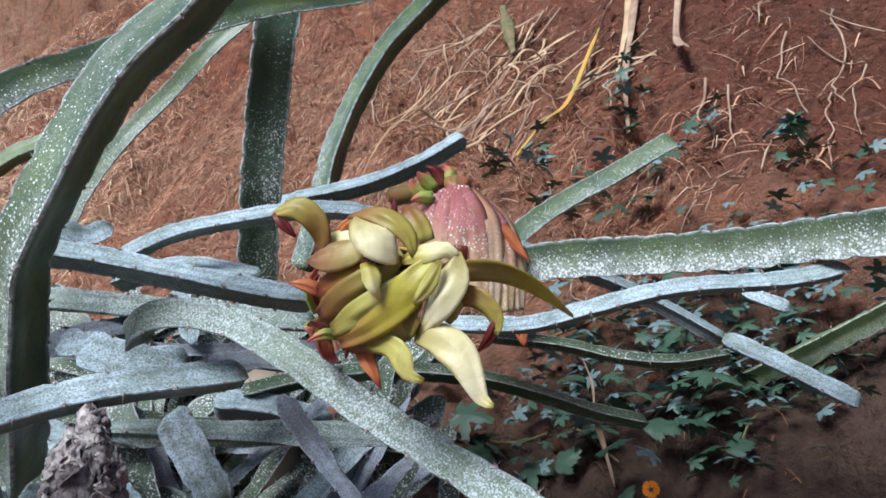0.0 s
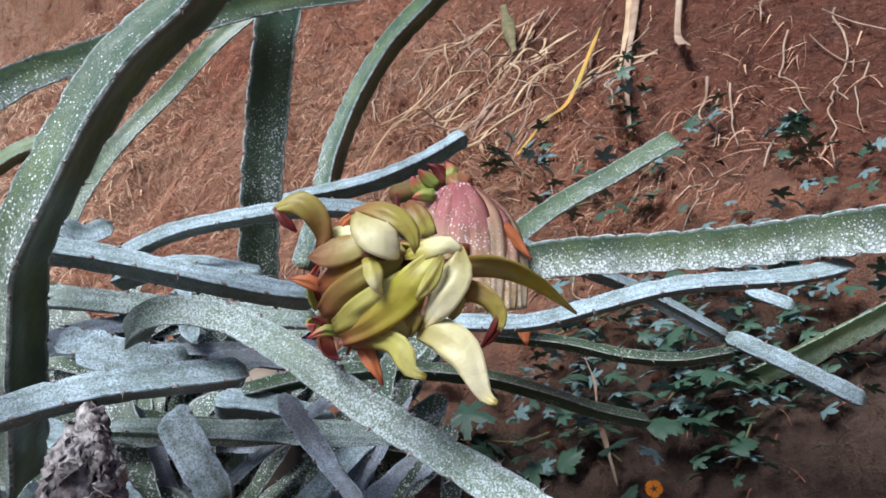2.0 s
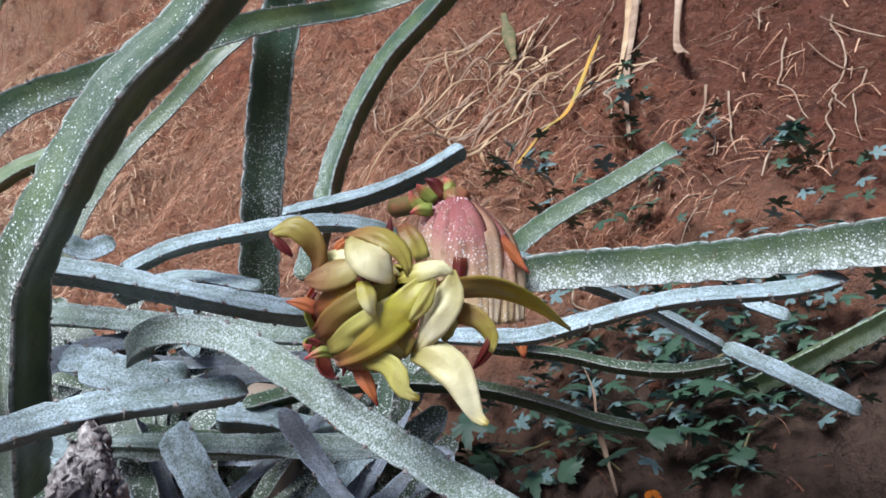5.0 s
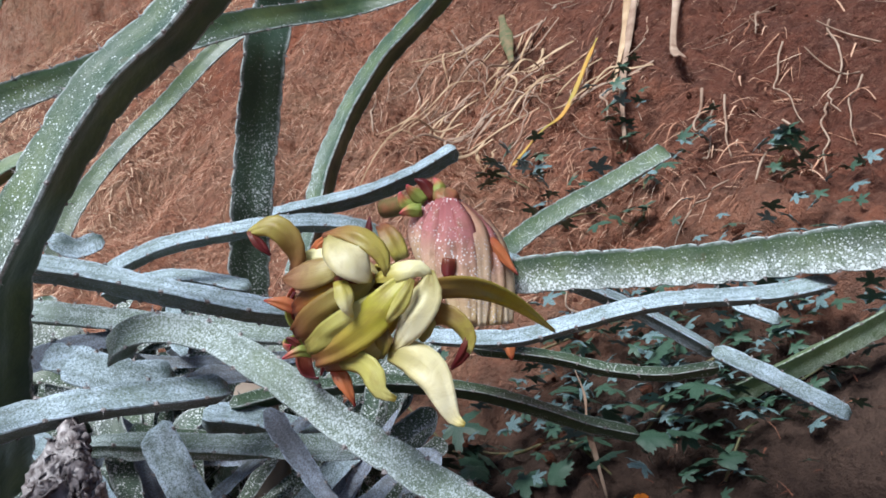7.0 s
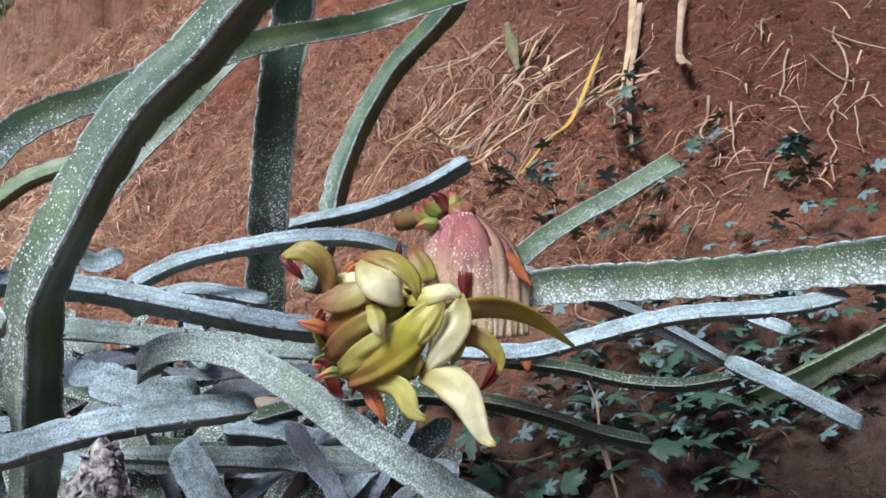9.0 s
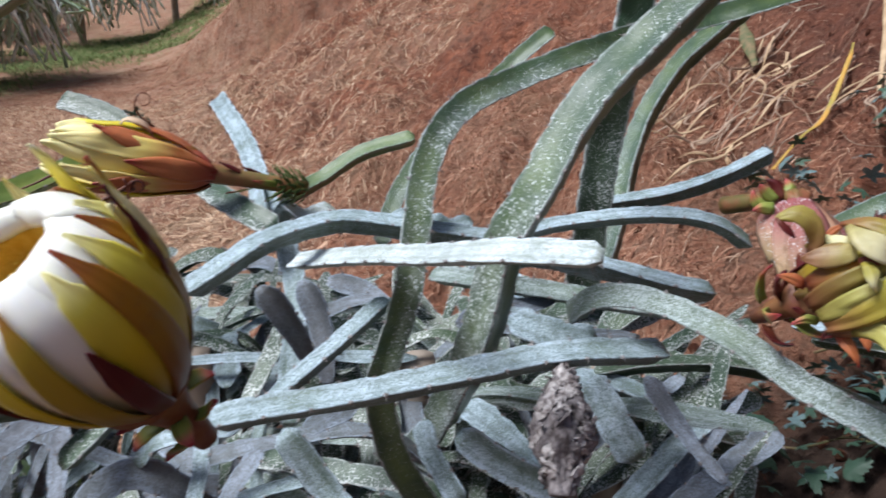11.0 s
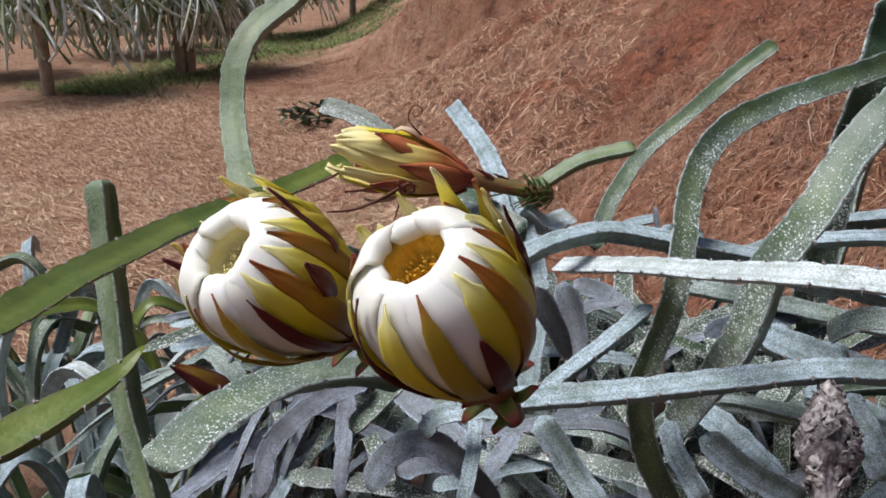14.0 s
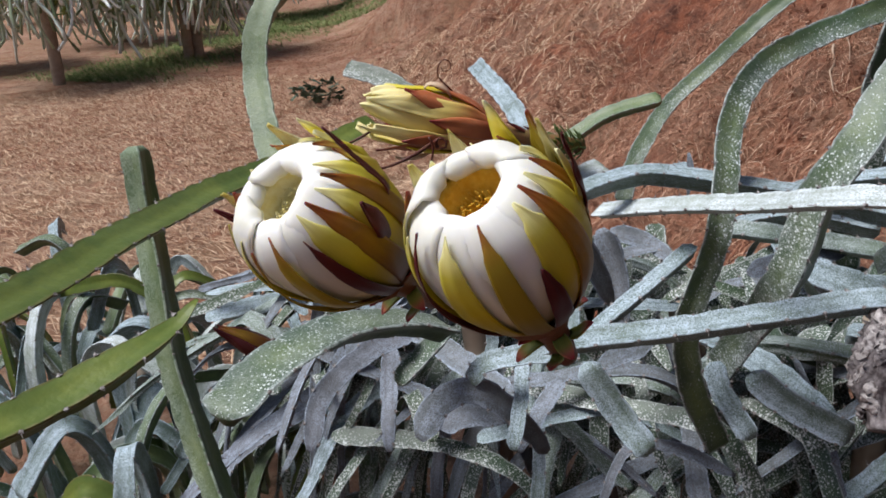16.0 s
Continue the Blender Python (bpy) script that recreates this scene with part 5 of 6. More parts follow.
# ---- dry grass on the bank ----
def blades(name, label, count, spot, size, material, seed, lean=(-0.45, -0.3), lie=0.8, thin=0.0016):
    """A mat of curved blades; spot(rnd) gives a place or nothing."""
    rnd = random.Random(seed)
    verts, faces = [], []
    done = 0
    while done < count:
        at = spot(rnd)
        if at is None:
            continue
        x, y = at
        done += 1
        z = height(x, y)
        a = rnd.gauss(math.atan2(lean[1], lean[0]), 0.9)
        l = rnd.uniform(0.4, 1.0) * size
        d = Vector((math.cos(a), math.sin(a), 0))
        w = Vector((-d.y, d.x, rnd.uniform(-0.5, 0.5))) * thin * rnd.uniform(0.6, 1.7)
        rise, bend = rnd.uniform(0.1, 1.0) * (1.1 - lie), rnd.uniform(-0.25, 0.25)
        base = len(verts)
        far = height(x + d.x * l, y + d.y * l)
        for i in range(5):
            t = i / 4
            p = Vector((x, y, 0)) + d * (l * t) + Vector((-d.y, d.x, 0)) * (l * bend * t * t)
            p.z = z + (far - z) * t + 0.006 + l * rise * math.sin(math.pi * min(1, t * 0.8 + 0.05)) + 0.012 * t
            k = w * (1 - 0.75 * t)
            verts += [p - k, p + k]
        faces += [(base + 2 * i, base + 2 * i + 1, base + 2 * i + 3, base + 2 * i + 2) for i in range(4)]
    me = bpy.data.meshes.new(name)
    me.from_pydata(verts, [], faces)
    me.materials.append(material)
    return tagged(new(name, me), label, "grass", kind="stuff")


def island(name, stops, rough=0.8):
    m, nt, b = nodes_of(name, rough, 0.25)
    geo = nt.nodes.new("ShaderNodeNewGeometry")
    nt.links.new(ramp(nt, geo.outputs["Random Per Island"], stops), b.inputs["Base Color"])
    return m


HAY = island("hay", [(0.0, (0.30, 0.13, 0.075)), (0.5, (0.48, 0.27, 0.17)), (0.9, (0.60, 0.39, 0.265)), (1.0, (0.72, 0.56, 0.41))])
FAR_STEM = island("far_stem", [(0.0, (0.13, 0.19, 0.09)), (0.3, (0.40, 0.48, 0.34)), (0.6, (0.68, 0.74, 0.68)), (1.0, (0.88, 0.90, 0.90))])
STUBBLE = island("stubble", [(0.0, (0.34, 0.19, 0.11)), (0.5, (0.56, 0.375, 0.24)), (1.0, (0.74, 0.56, 0.39))])
LITTER = island("litter", [(0.0, (0.13, 0.042, 0.024)), (0.5, (0.26, 0.105, 0.060)), (0.9, (0.33, 0.155, 0.095)), (1.0, (0.40, 0.23, 0.15))])
LAWN = island("lawn", [(0.0, (0.08, 0.13, 0.035)), (0.6, (0.17, 0.24, 0.075)), (1.0, (0.38, 0.36, 0.18))])


def near_spot(r):
    x, y = r.uniform(-1.6, 0.9), r.uniform(1.5, 4.6)
    return (x, y) if r.random() < thatch_at(x, y) * 0.9 + 0.03 else None


def mid_spot(r):
    x, y = r.uniform(-6.5, 0.6), r.uniform(3.5, 10)
    return (x, y) if r.random() < thatch_at(x, y) * 0.9 + 0.06 else None


def left_spot(r):
    x, y = r.uniform(-7.5, -1.2), r.uniform(1.5, 7)
    return (x, y) if r.random() < 0.45 + 0.5 * thatch_at(x, y) else None


def lawn_spot(r):
    y = 6.6 + 13 * r.random() ** 1.3
    x = -7.7 - 0.10 * (y - 6.6) + r.gauss(0, 0.55) * (0.6 + 0.07 * (y - 4.3)) + 0.5 * noise.noise((y * 0.8, 3, 9))
    if r.random() < 0.5:
        x = r.uniform(-10, -2.6)
        y = 11.2 - 0.8 * max(0.0, x + 6) + 0.8 * noise.noise((x * 0.9, 2, 6)) + 5 * r.random() ** 1.5
    return (x, y) if noise.noise((x * 1.3, y * 1.3, 4)) > -0.35 else None


blades("dry_grass", "matted dry straw-coloured grass on the clay bank", 24000, near_spot, 0.055, HAY, 1, thin=0.0008)
blades("dry_grass", "red-brown litter of dead grass on the bank", 20000, near_spot, 0.05, LITTER, 8, thin=0.0011)
blades("dry_grass", "matted dry straw-coloured grass higher up the bank", 46000, mid_spot, 0.055, LITTER, 2, thin=0.0018)
blades("dry_grass", "short trodden dry grass beside the bank", 64000, left_spot, 0.07, STUBBLE, 3, thin=0.0019)
def foot_spot(r):
    return r.uniform(-0.7, 1.2), r.uniform(0.75, 1.7)


blades("dry_grass", "scattered dead leaves and straw on the brown soil", 700, foot_spot, 0.035, LITTER, 9, thin=0.0009)
blades("green_grass", "strip of green grass beneath the orchard rows", 34000, lawn_spot, 0.12, LAWN, 4, lie=0.3, thin=0.004)


# ---- dry stalks and straw that hang on the bank ----
def stalk(points, radius, material=TWIG, name="dry_stalk", label="bleached dry grass stalk lying on the clay bank", category="stalk", taper=0.5):
    b = bmesh.new()
    r = random.Random(round(points[0][0] * 8000 + points[0][1] * 3000))
    points = [q + Vector((r.gauss(0, 0.0045), r.gauss(0, 0.0045), r.gauss(0, 0.003))) for q in spline(points, 0.045)]
    tube(b, points, radius, 5, 0.015, taper)
    me = mesh_of(name, b)
    me.materials.append(material)
    me.polygons.foreach_set("use_smooth", [True] * len(me.polygons))
    return tagged(new(name, me), label, category, "stalks on the bank")


def on_bank(x, y, up=0.012):
    return (x, y, height(x, y) + up)


def strap(line, widths, material, face, name, label, category, group=""):
    """A long thin leaf or dry strap along a curve, a little folded, with real thickness."""
    own = thing(name, label, category, line[0], group)
    bpy.context.view_layer.update()
    r = random.Random(round(line[0][0] * 9000))
    ragged = [w * k for w in widths for k in (r.uniform(0.7, 1.1), r.uniform(0.5, 1.2))]
    hung_petal(own, line, ragged, material, face, "blade", roll=r.uniform(-0.7, 0.7), fold=0.18)
    return own


def laid(spots, up=0.015):
    return [on_bank(x, y, up) for x, y in spots]


strap(laid([(0.49, 2.62), (0.44, 2.45), (0.35, 2.24), (0.27, 2.11), (0.19, 2.01)], 0.05), [0.004, 0.008, 0.010, 0.009, 0.005], YELLOW_LEAF, (-0.3, -0.8, 0.5), "yellowed_leaf", "long yellowed strap leaf drooping down the bank", "leaf")
strap(laid([(0.75, 2.69), (0.69, 2.48), (0.65, 2.32), (0.62, 2.13)], 0.06), [0.014, 0.016, 0.012, 0.015], TWIG, (-0.3, -0.8, 0.4), "dry_strap", "broad bleached dry leaf hanging on bare clay", "dry leaf", "dry leaves")
strap(laid([(0.62, 2.83), (0.56, 2.56), (0.51, 2.37), (0.48, 2.26)], 0.05), [0.010, 0.012, 0.010, 0.006], STRAW, (-0.3, -0.8, 0.4), "dry_strap", "broad bleached dry leaf hanging on bare clay", "dry leaf", "dry leaves")
strap(laid([(0.62, 2.72), (0.54, 2.42), (0.48, 2.15), (0.45, 1.93)], 0.03), [0.010, 0.012, 0.011, 0.006], TWIG, (-0.3, -0.8, 0.4), "dry_strap", "narrow bleached dry leaf hanging on bare clay", "dry leaf", "dry leaves")
strap([(0.225, 1.126, 0.739), (0.239, 1.105, 0.704), (0.243, 1.079, 0.660), (0.257, 1.059, 0.614), (0.271, 1.037, 0.568)], [0.001, 0.003, 0.005, 0.006, 0.004], TWIG, (-0.5, -0.8, 0.2), "dry_strap", "single pale dry leaf dangling among the vines", "dry leaf", "dry leaves")
strap(laid([(0.22, 3.13), (0.23, 2.98), (0.24, 2.80)], 0.06), [0.018, 0.026, 0.012], VINE, (-0.3, -0.8, 0.4), "curled_leaf", "curled olive-brown dead leaf on the bank", "leaf")
for spots, r in (
    ([(0.42, 3.13), (0.29, 2.96), (0.21, 2.84), (0.09, 2.68), (-0.08, 2.60)], 0.010), ([(0.36, 3.04), (0.26, 2.95), (0.16, 2.78), (0.15, 2.73)], 0.012), ([(0.38, 2.79), (0.27, 2.65), (0.18, 2.63), (0.09, 2.57)], 0.007),
    ([(0.71, 2.01), (0.68, 1.91), (0.65, 1.83), (0.64, 1.73)], 0.007), ([(0.66, 2.05), (0.63, 1.98), (0.62, 1.91)], 0.009), ([(0.75, 1.71), (0.72, 1.65), (0.67, 1.61), (0.63, 1.55)], 0.008),
    ([(0.79, 1.83), (0.76, 1.71), (0.75, 1.60), (0.71, 1.49)], 0.006), ([(0.89, 2.38), (0.86, 2.29), (0.83, 2.21)], 0.008), ([(0.88, 2.15), (0.84, 2.06), (0.82, 1.95), (0.82, 1.80)], 0.006),
    ([(0.99, 2.16), (0.98, 2.02), (0.92, 1.92), (0.87, 1.75)], 0.007), ([(1.05, 2.00), (1.01, 2.09), (0.97, 2.17)], 0.006), ([(1.01, 1.97), (0.96, 2.01), (0.92, 2.09)], 0.005),
    ([(0.36, 2.31), (0.31, 2.20), (0.24, 2.17), (0.18, 2.07)], 0.006), ([(0.15, 2.53), (0.11, 2.39), (0.08, 2.32)], 0.006), ([(-0.15, 3.48), (-0.18, 3.12), (-0.18, 2.80)], 0.006),
    ([(0.04, 3.36), (0.11, 2.88), (0.17, 2.55), (0.24, 2.36)], 0.005), ([(0.47, 2.50), (0.39, 2.36), (0.34, 2.26)], 0.006), ([(0.90, 1.88), (0.84, 1.75), (0.80, 1.61), (0.77, 1.54)], 0.006),
    ([(-0.23, 2.94), (-0.23, 2.79), (-0.22, 2.68)], 0.010), ([(0.64, 1.87), (0.61, 1.80), (0.57, 1.69)], 0.005), ([(0.21, 2.59), (0.29, 2.35), (0.32, 2.16)], 0.005), ([(0.97, 1.89), (0.91, 1.79), (0.87, 1.65)], 0.005),
    ([(-0.05, 3.12), (-0.08, 2.87), (-0.02, 2.60)], 0.005), ([(0.27, 2.45), (0.23, 2.25), (0.17, 2.14)], 0.007), ([(0.37, 2.49), (0.30, 2.49), (0.23, 2.35)], 0.006),
):
    stalk(laid(spots, 0.025), r * 0.5)
draped = random.Random(17)
for k in range(70):
    x, y = draped.uniform(-0.05, 0.62), draped.uniform(2.25, 3.25)
    if x + 0.26 * y > 1.25 or (k % 5 == 0 and x > 0.4):
        continue
    a, l = draped.gauss(-2.35, 0.45), draped.uniform(0.12, 0.34)
    spots = [(x + l * t * math.cos(a + 0.5 * (t - 0.5) * draped.gauss(0, 1)), y + l * t * math.sin(a)) for t in (0.0, 0.33, 0.66, 1.0)]
    lift = draped.uniform(0.02, 0.06)
    line = [on_bank(px, py, lift * (0.4 + 1.6 * t * (1 - t) * 2)) for (px, py), t in zip(spots, (0.0, 0.33, 0.66, 1.0))]
    half = draped.uniform(0.0025, 0.006)
    strap(line, [half * 0.6, half, half * 0.9, half * 0.3], (STRAW, TWIG, STRAW)[k % 3], (-0.4, -0.7, 0.5), "dry_leaf", "bleached dry grass leaf drooping over the bank", "dry leaf", "dry leaves")
rnd = random.Random(5)
TUFTS = [(0.70, 1.97), (0.67, 1.85), (0.64, 2.01), (0.72, 1.65), (0.75, 1.64), (0.95, 2.08), (0.92, 1.92), (1.03, 2.06), (0.86, 2.30), (0.81, 1.90), (0.84, 1.73), (0.56, 2.65), (0.30, 2.66), (0.20, 2.41), (0.11, 2.39)] + [(0.33, 2.38), (0.40, 2.62), (0.49, 2.75), (0.07, 2.88), (-0.04, 2.83), (0.55, 2.32), (0.82, 1.62), (0.95, 1.80), (0.63, 1.83), (0.81, 2.09), (0.30, 3.01)]


def tuft_spot(r):
    x, y = r.choice(TUFTS)
    return x + r.gauss(0, 0.045), y + r.gauss(0, 0.06)


blades("dry_grass", "tufts of bleached straw hanging down the bare clay", 200, tuft_spot, 0.10, HAY, 6, lie=0.8, thin=0.002)
for k in range(40):
    x, y = rnd.uniform(0.1, 1.4), rnd.uniform(1.5, 3.2)
    a, l = rnd.gauss(-2.4, 0.6), rnd.uniform(0.06, 0.22)
    c, c2 = rnd.uniform(-0.05, 0.05), rnd.uniform(-0.05, 0.05)
    stalk(laid([(x, y), (x + l * 0.35 * math.cos(a) + c, y + l * 0.35 * math.sin(a)), (x + l * 0.7 * math.cos(a), y + l * 0.7 * math.sin(a) + c2), (x + l * math.cos(a), y + l * math.sin(a) + c)], rnd.uniform(0.006, 0.03)), rnd.uniform(0.0008, 0.0024))


# ---- clods and small stones on the clay ----
def clod(seed):
    r = random.Random(seed)
    b = bmesh.new()
    bmesh.ops.create_icosphere(b, subdivisions=2, radius=1.0)
    for v in b.verts:
        v.co *= 1 + 0.45 * noise.noise(v.co * 1.1 + Vector((seed * 7.3, 0, 0))) + 0.15 * noise.noise(v.co * 3 + Vector((0, seed, 0)))
        v.co.z *= 0.7
    me = mesh_of("clod", b)
    me.materials.append(CLAY)
    return me


CLODS = [clod(k) for k in range(5)]
for k in range(420):
    x, y = rnd.uniform(-0.4, 1.6), rnd.uniform(1.15, 3.6)
    if rnd.random() < thatch_at(x, y):
        continue
    s = rnd.choice((0.004, 0.005, 0.007, 0.009, 0.013))
    ob = tagged(new("clod", CLODS[k % 5]), "crumbled clod of red clay on the bank", "clod", "clods on the bank")
    ob.matrix_world = pose(x, y, height(x, y) + s * 0.25, rnd.uniform(0, 90), rnd.uniform(0, 90), rnd.uniform(0, 360)) @ Matrix.Scale(s, 4)


# ---- creeping vines with lobed leaves ----
def leaf_mesh(kind):
    """A lobed leaf that lies along +y, cupped along its midrib."""
    b = bmesh.new()
    lobes = {"lobed": ((90, 1.0), (28, 0.85), (152, 0.85), (-32, 0.6), (212, 0.6)), "heart": ((90, 1.0), (20, 0.62), (160, 0.62))}[kind]
    ring = []
    n = 56
    for i in range(n):
        a = math.tau * i / n - math.pi / 2
        r = 0.22 if kind == "lobed" else 0.34
        for c, l in lobes:
            d = abs((math.degrees(a) - c + 180) % 360 - 180)
            wide = 40 if kind == "lobed" else 75
            r = max(r, l * max(0.0, 1 - d / wide) ** 0.75)
        r *= 1.0 + (0.09 if i % 2 else -0.09)
        x, y = r * math.cos(a), r * math.sin(a) + 0.25
        ring.append(b.verts.new((x, y, -0.25 * abs(x) ** 1.3 - 0.18 * max(0, y - 0.3) ** 2 + 0.05 * noise.noise((x * 4, y * 4, 0)))))
    mid = [b.verts.new((0.55 * v.co.x, 0.55 * v.co.y + 0.11, -0.10 * abs(v.co.x) + 0.015)) for v in ring]
    hub = b.verts.new((0, 0.25, 0.0))
    for i in range(n):
        j = (i + 1) % n
        b.faces.new((ring[i], ring[j], mid[j], mid[i]))
        b.faces.new((mid[i], mid[j], hub))
    me = mesh_of("leaf", b)
    me.polygons.foreach_set("use_smooth", [True] * len(me.polygons))
    return me


LEAVES = []
for kind, m in (("lobed", LEAF), ("lobed", LEAF_LIGHT), ("heart", LEAF)):
    me = leaf_mesh(kind)
    me.materials.append(m)
    LEAVES.append(me)


def vine(label, runs, spots, size, seed, kinds=(0, 0, 1), lift=0.03, tall=0.05, spread=0.05, each=4):
    """A creeper: stalks that run over the ground and leaves in clumps about the given places."""
    v = thing("creeping_vine", label, "vine", group="vines on the bank")
    r = random.Random(seed)
    for run in runs:
        b = bmesh.new()
        tube(b, laid(run, 0.02), 0.0028, 5, 0.03, 0.7)
        part("vine_stalk", b, VINE, v)
    for x, y in spots:
        for _ in range(each):
            lx, ly = x + r.gauss(0, spread), y + r.gauss(0, spread)
            z = height(lx, ly) + lift + r.uniform(0, tall)
            ob = new("leaf", LEAVES[r.choice(kinds)])
            ob.parent = v
            s = size * r.uniform(0.65, 1.25)
            ob.matrix_world = pose(lx, ly, z, r.uniform(10, 65), r.uniform(-30, 30), r.uniform(110, 290)) @ Matrix.Scale(s, 4)
    return v


vine("green lobed-leaved vine climbing bare red clay", [[(0.50, 2.27), (0.48, 2.12), (0.47, 1.98), (0.43, 1.91)], [(0.51, 1.86), (0.47, 1.78), (0.44, 1.64)]],
     [(0.48, 2.20), (0.48, 2.09), (0.49, 2.00), (0.44, 2.03), (0.45, 1.96), (0.52, 1.83), (0.47, 1.78), (0.57, 1.85), (0.60, 1.85), (0.45, 1.76)], 0.036, 1, each=4, spread=0.035)
vine("green lobed-leaved vine at the foot of the dry grass", [[(0.15, 2.13), (0.17, 2.00), (0.22, 1.86)], [(0.30, 1.76), (0.36, 1.77), (0.42, 1.66)]],
     [(0.16, 2.08), (0.22, 1.93), (0.17, 1.92), (0.13, 2.00), (0.21, 2.00), (0.35, 1.81), (0.39, 1.72), (0.43, 1.67), (0.30, 1.76), (0.34, 1.70), (0.27, 1.82), (0.46, 1.65)], 0.036, 2, each=4, spread=0.04)
vine("small green vine rooted in bare clay", [[(0.65, 1.54), (0.69, 1.59), (0.71, 1.63)]], [(0.68, 1.60), (0.71, 1.62), (0.65, 1.53), (0.79, 1.46), (0.70, 1.57)], 0.034, 3, each=4, spread=0.03)
vine("dense dark vine with chalky blue-green leaves under the cactus", [[(0.20, 1.41), (0.30, 1.39), (0.38, 1.33), (0.44, 1.25)], [(0.08, 1.25), (0.15, 1.23), (0.22, 1.15), (0.28, 1.06)], [(0.35, 1.27), (0.39, 1.17), (0.34, 1.11)]],
     [(0.36, 1.41), (0.39, 1.35), (0.42, 1.30), (0.29, 1.42), (0.24, 1.36), (0.21, 1.42), (0.35, 1.27), (0.39, 1.23), (0.39, 1.17), (0.34, 1.12), (0.31, 1.12), (0.14, 1.22), (0.18, 1.22), (0.21, 1.15), (0.10, 1.26), (0.33, 1.35), (0.45, 1.24), (0.29, 1.30), (0.23, 1.27), (0.30, 1.24), (0.37, 1.14), (0.30, 1.19), (0.24, 1.20)], 0.027, 4, (0, 1, 1, 0), each=10, spread=0.06, lift=0.03, tall=0.07)
vine("trailing vine with blue-green lobed leaves over brown soil", [[(0.41, 1.18), (0.48, 1.17), (0.54, 1.11), (0.63, 1.12)], [(0.43, 1.00), (0.46, 1.04), (0.49, 1.06)]],
     [(0.48, 1.17), (0.51, 1.16), (0.55, 1.10), (0.43, 1.18), (0.46, 1.15), (0.53, 1.19), (0.57, 1.11), (0.55, 1.03), (0.48, 1.05), (0.44, 1.02), (0.46, 1.04), (0.69, 1.28), (0.65, 1.19), (0.56, 1.28), (0.61, 1.31), (0.67, 1.34), (0.43, 1.15), (0.54, 1.16), (0.65, 1.10), (0.69, 1.15)], 0.026, 5, (0, 1, 1, 0), each=9, spread=0.055, lift=0.02, tall=0.05)
vine("broad dark heart-leaved vine in the shade", [[(-0.09, 1.48), (-0.02, 1.35), (0.06, 1.22)]], [(0.39, 1.08), (0.37, 1.03), (0.28, 1.06), (0.40, 1.10), (-0.04, 1.42), (-0.06, 1.37), (0.06, 1.24), (0.22, 1.11), (0.03, 1.29), (0.17, 1.12), (0.10, 1.17), (-0.01, 1.27), (0.26, 1.10)], 0.05, 6, (2, 2, 0), each=3, spread=0.05, lift=0.03, tall=0.06)
vine("tiny weeds in the dry grass", [], [(-3.93, 5.64), (-4.09, 5.77), (-3.99, 5.51), (-4.18, 5.67)], 0.07, 7, (0, 2), each=14, spread=0.08, tall=0.14)

flower = thing("orange_flower", "small orange vine flower with a dark eye", "flower", (0.291, 0.923, 0.646))
flower.rotation_euler = (radians(70), 0, radians(-15))
flower.scale = (0.55, 0.55, 0.55)
for k in range(5):
    b = bmesh.new()
    c = Matrix.Rotation(math.tau * k / 5, 3, "Z")
    pts = [(0.003, 0, 0), (0.012, 0.0095, 0.002), (0.019, 0.0105, 0.0), (0.022, 0, -0.001), (0.019, -0.0105, 0.0), (0.012, -0.0095, 0.002)]
    f = b.faces.new([b.verts.new(c @ Vector(q)) for q in pts])
    bmesh.ops.solidify(b, geom=[f], thickness=0.0008)
    part("petal", b, ORANGE, flower)
b = bmesh.new()
bmesh.ops.create_uvsphere(b, u_segments=10, v_segments=6, radius=0.005)
part("eye", b, BLACK, flower, "dark centre")


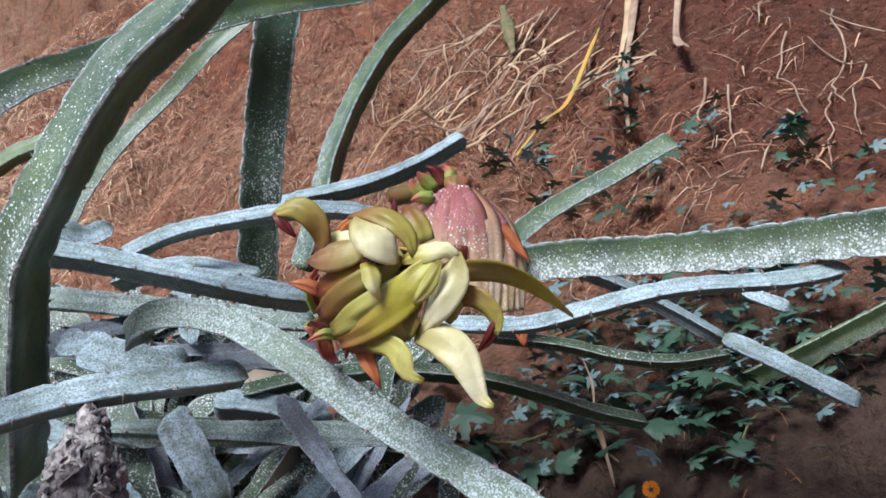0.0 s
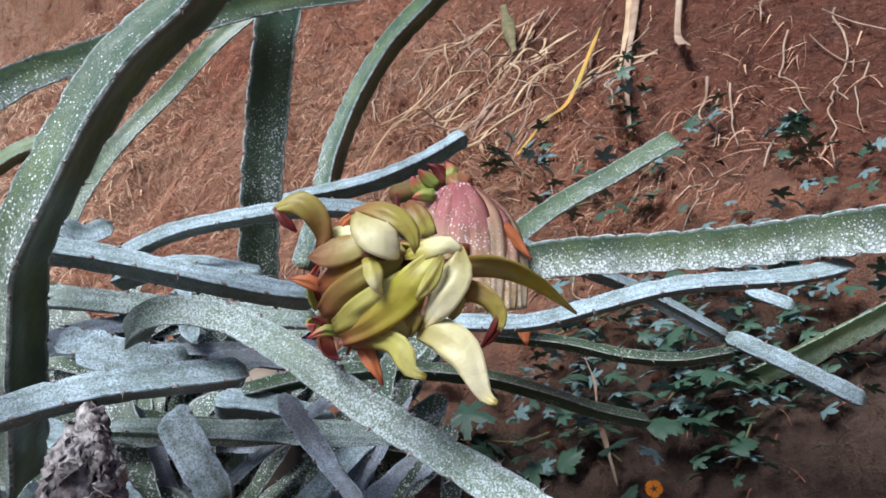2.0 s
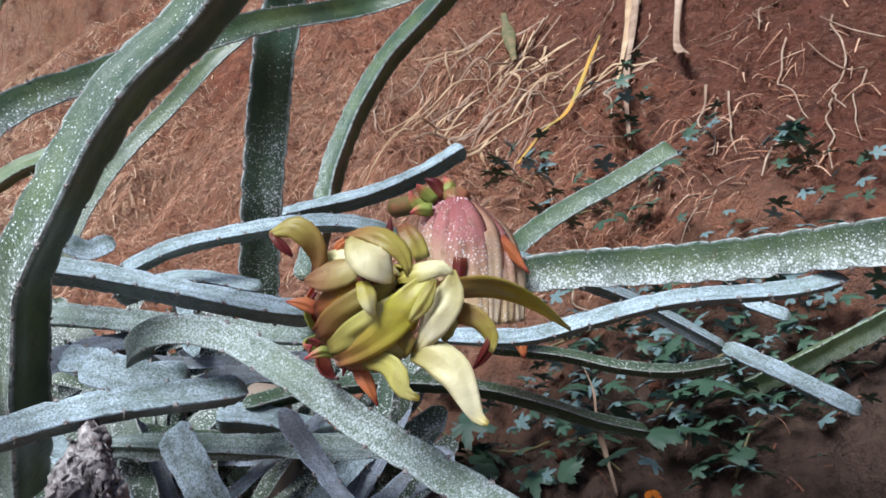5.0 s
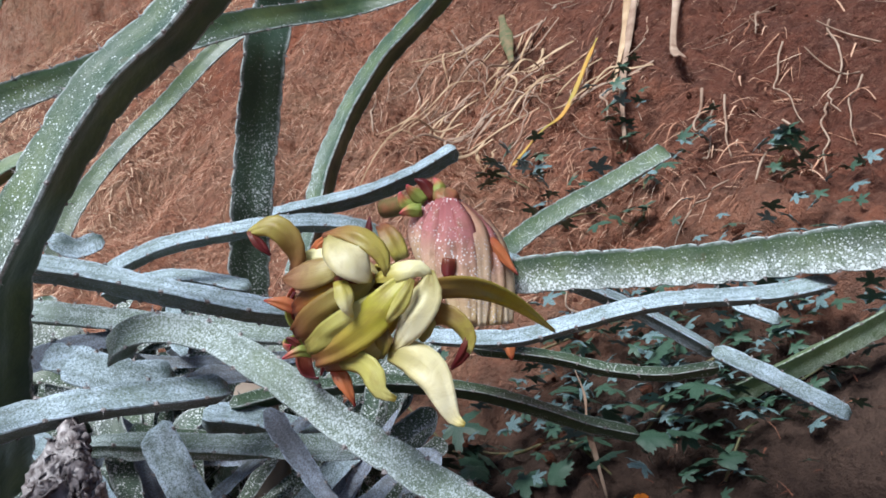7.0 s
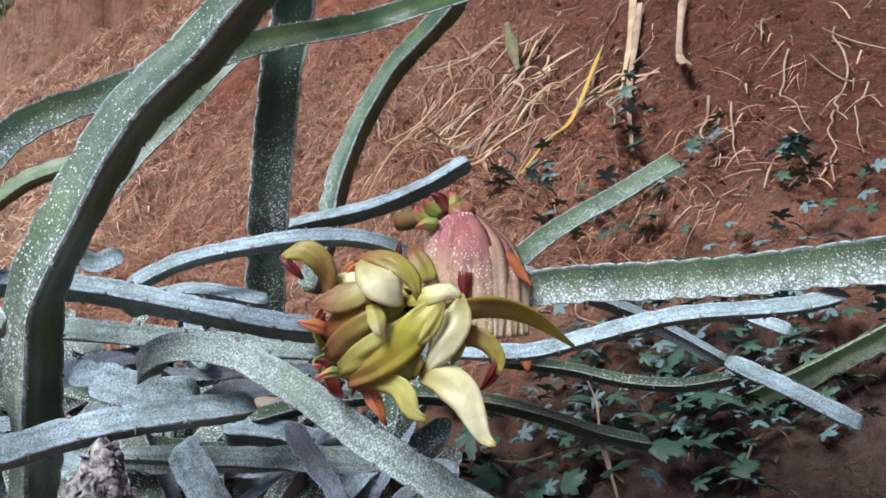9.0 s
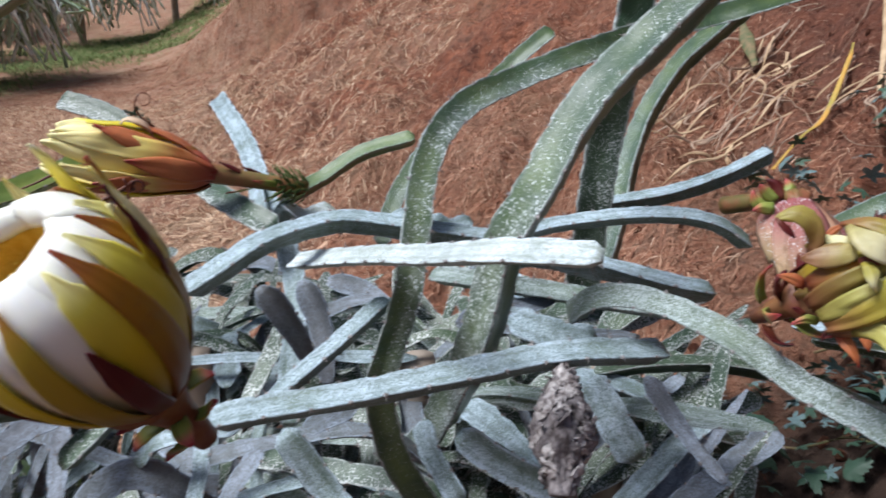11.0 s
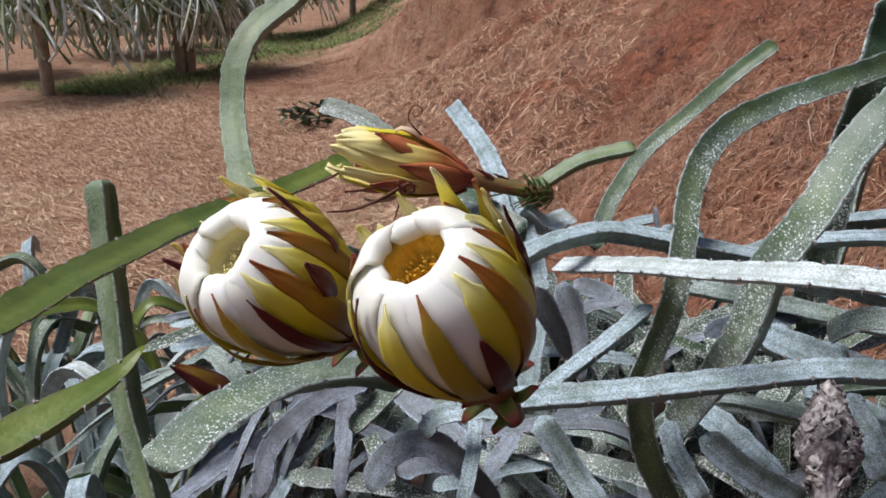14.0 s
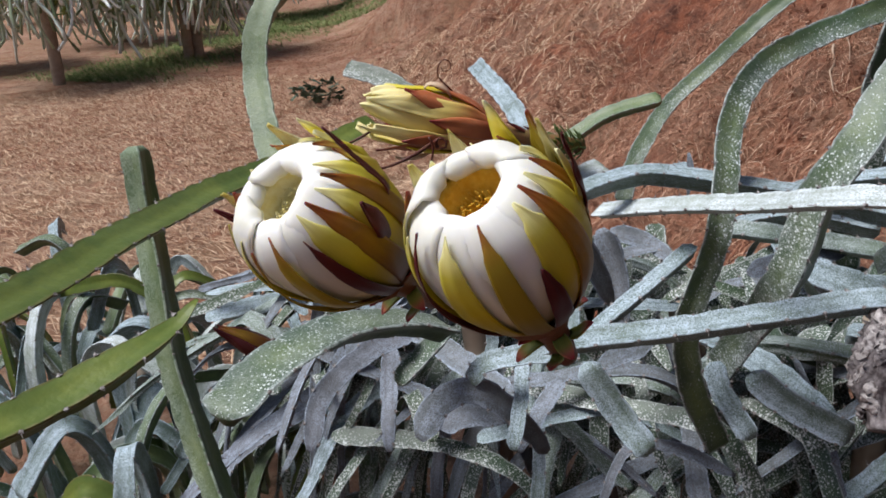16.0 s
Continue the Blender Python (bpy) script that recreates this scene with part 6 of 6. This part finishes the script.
# ---- the orchard beyond: cactus trees on posts ----
def cactus_tree(x, y, size, top, count, seed):
    r = random.Random(seed)
    g = height(x, y)
    t = thing("cactus_tree", "dragon fruit cactus trained on a post, crown of drooping stems", "cactus", (x, y, g), "orchard trees")
    b = bmesh.new()
    tube(b, [(0, 0, -0.1), (0.02, 0, top * 0.5), (0, 0, top)], 0.07, 9, 0.2, 0.9)
    part("post", b, BARK, t)
    for name, m, n in (("crown", FAR_STEM, count), ("young_growth", FAR_GREEN, count // 3)):
        b = bmesh.new()
        for _ in range(n):
            a = r.uniform(0, math.tau)
            d = Vector((math.cos(a), math.sin(a), 0))
            l = size * r.uniform(0.3, 1.0)
            h = top + r.uniform(-0.45, 0.15)
            drop = 0.75 * r.random() ** 1.8 * h * (1.0 if name == "crown" else 0.25)
            side = Vector((-d.y, d.x, 0)) * r.uniform(-1.2, 1.2) * l
            rise = r.uniform(0.1, 0.5)
            p = [Vector((0, 0, h)) + d * 0.05, Vector((0, 0, h + rise)) + d * l * 0.35, Vector((0, 0, h + rise * 0.9)) + d * l * 0.7 + side * 0.4,
                 Vector((0, 0, h + rise * 0.2 - drop * 0.5)) + d * l * 0.95 + side * 0.8, Vector((0, 0, h - drop)) + d * l * r.uniform(0.85, 1.1) + side]
            tube(b, [q + Vector((r.uniform(-0.10, 0.10), r.uniform(-0.10, 0.10), r.uniform(-0.08, 0.08))) for q in p], r.uniform(0.012, 0.026), 4, 0.1, 0.8)
        part(name, b, m, t, kind="stuff")
    return t


for k, (q, size, top, count) in enumerate((
    ((-7.9, 6.45), 1.15, 1.25, 190), ((-7.6, 8.3), 1.0, 1.35, 150), ((-7.52, 8.40), 1.0, 1.3, 320), ((-10.11, 7.21), 1.0, 1.3, 220), ((-10.31, 10.00), 1.2, 1.5, 360),
    ((-9.48, 13.04), 1.2, 1.4, 340), ((-8.66, 14.86), 1.2, 1.5, 220), ((-15.31, 12.96), 1.2, 1.4, 200), ((-12.14, 14.03), 1.2, 1.5, 220), ((-5.33, 11.28), 1.3, 1.6, 200),
    ((-15.44, 20.35), 1.3, 1.6, 200), ((-16.62, 16.25), 1.3, 1.6, 200),
)):
    cactus_tree(q[0], q[1], size, top, count, 30 + k)
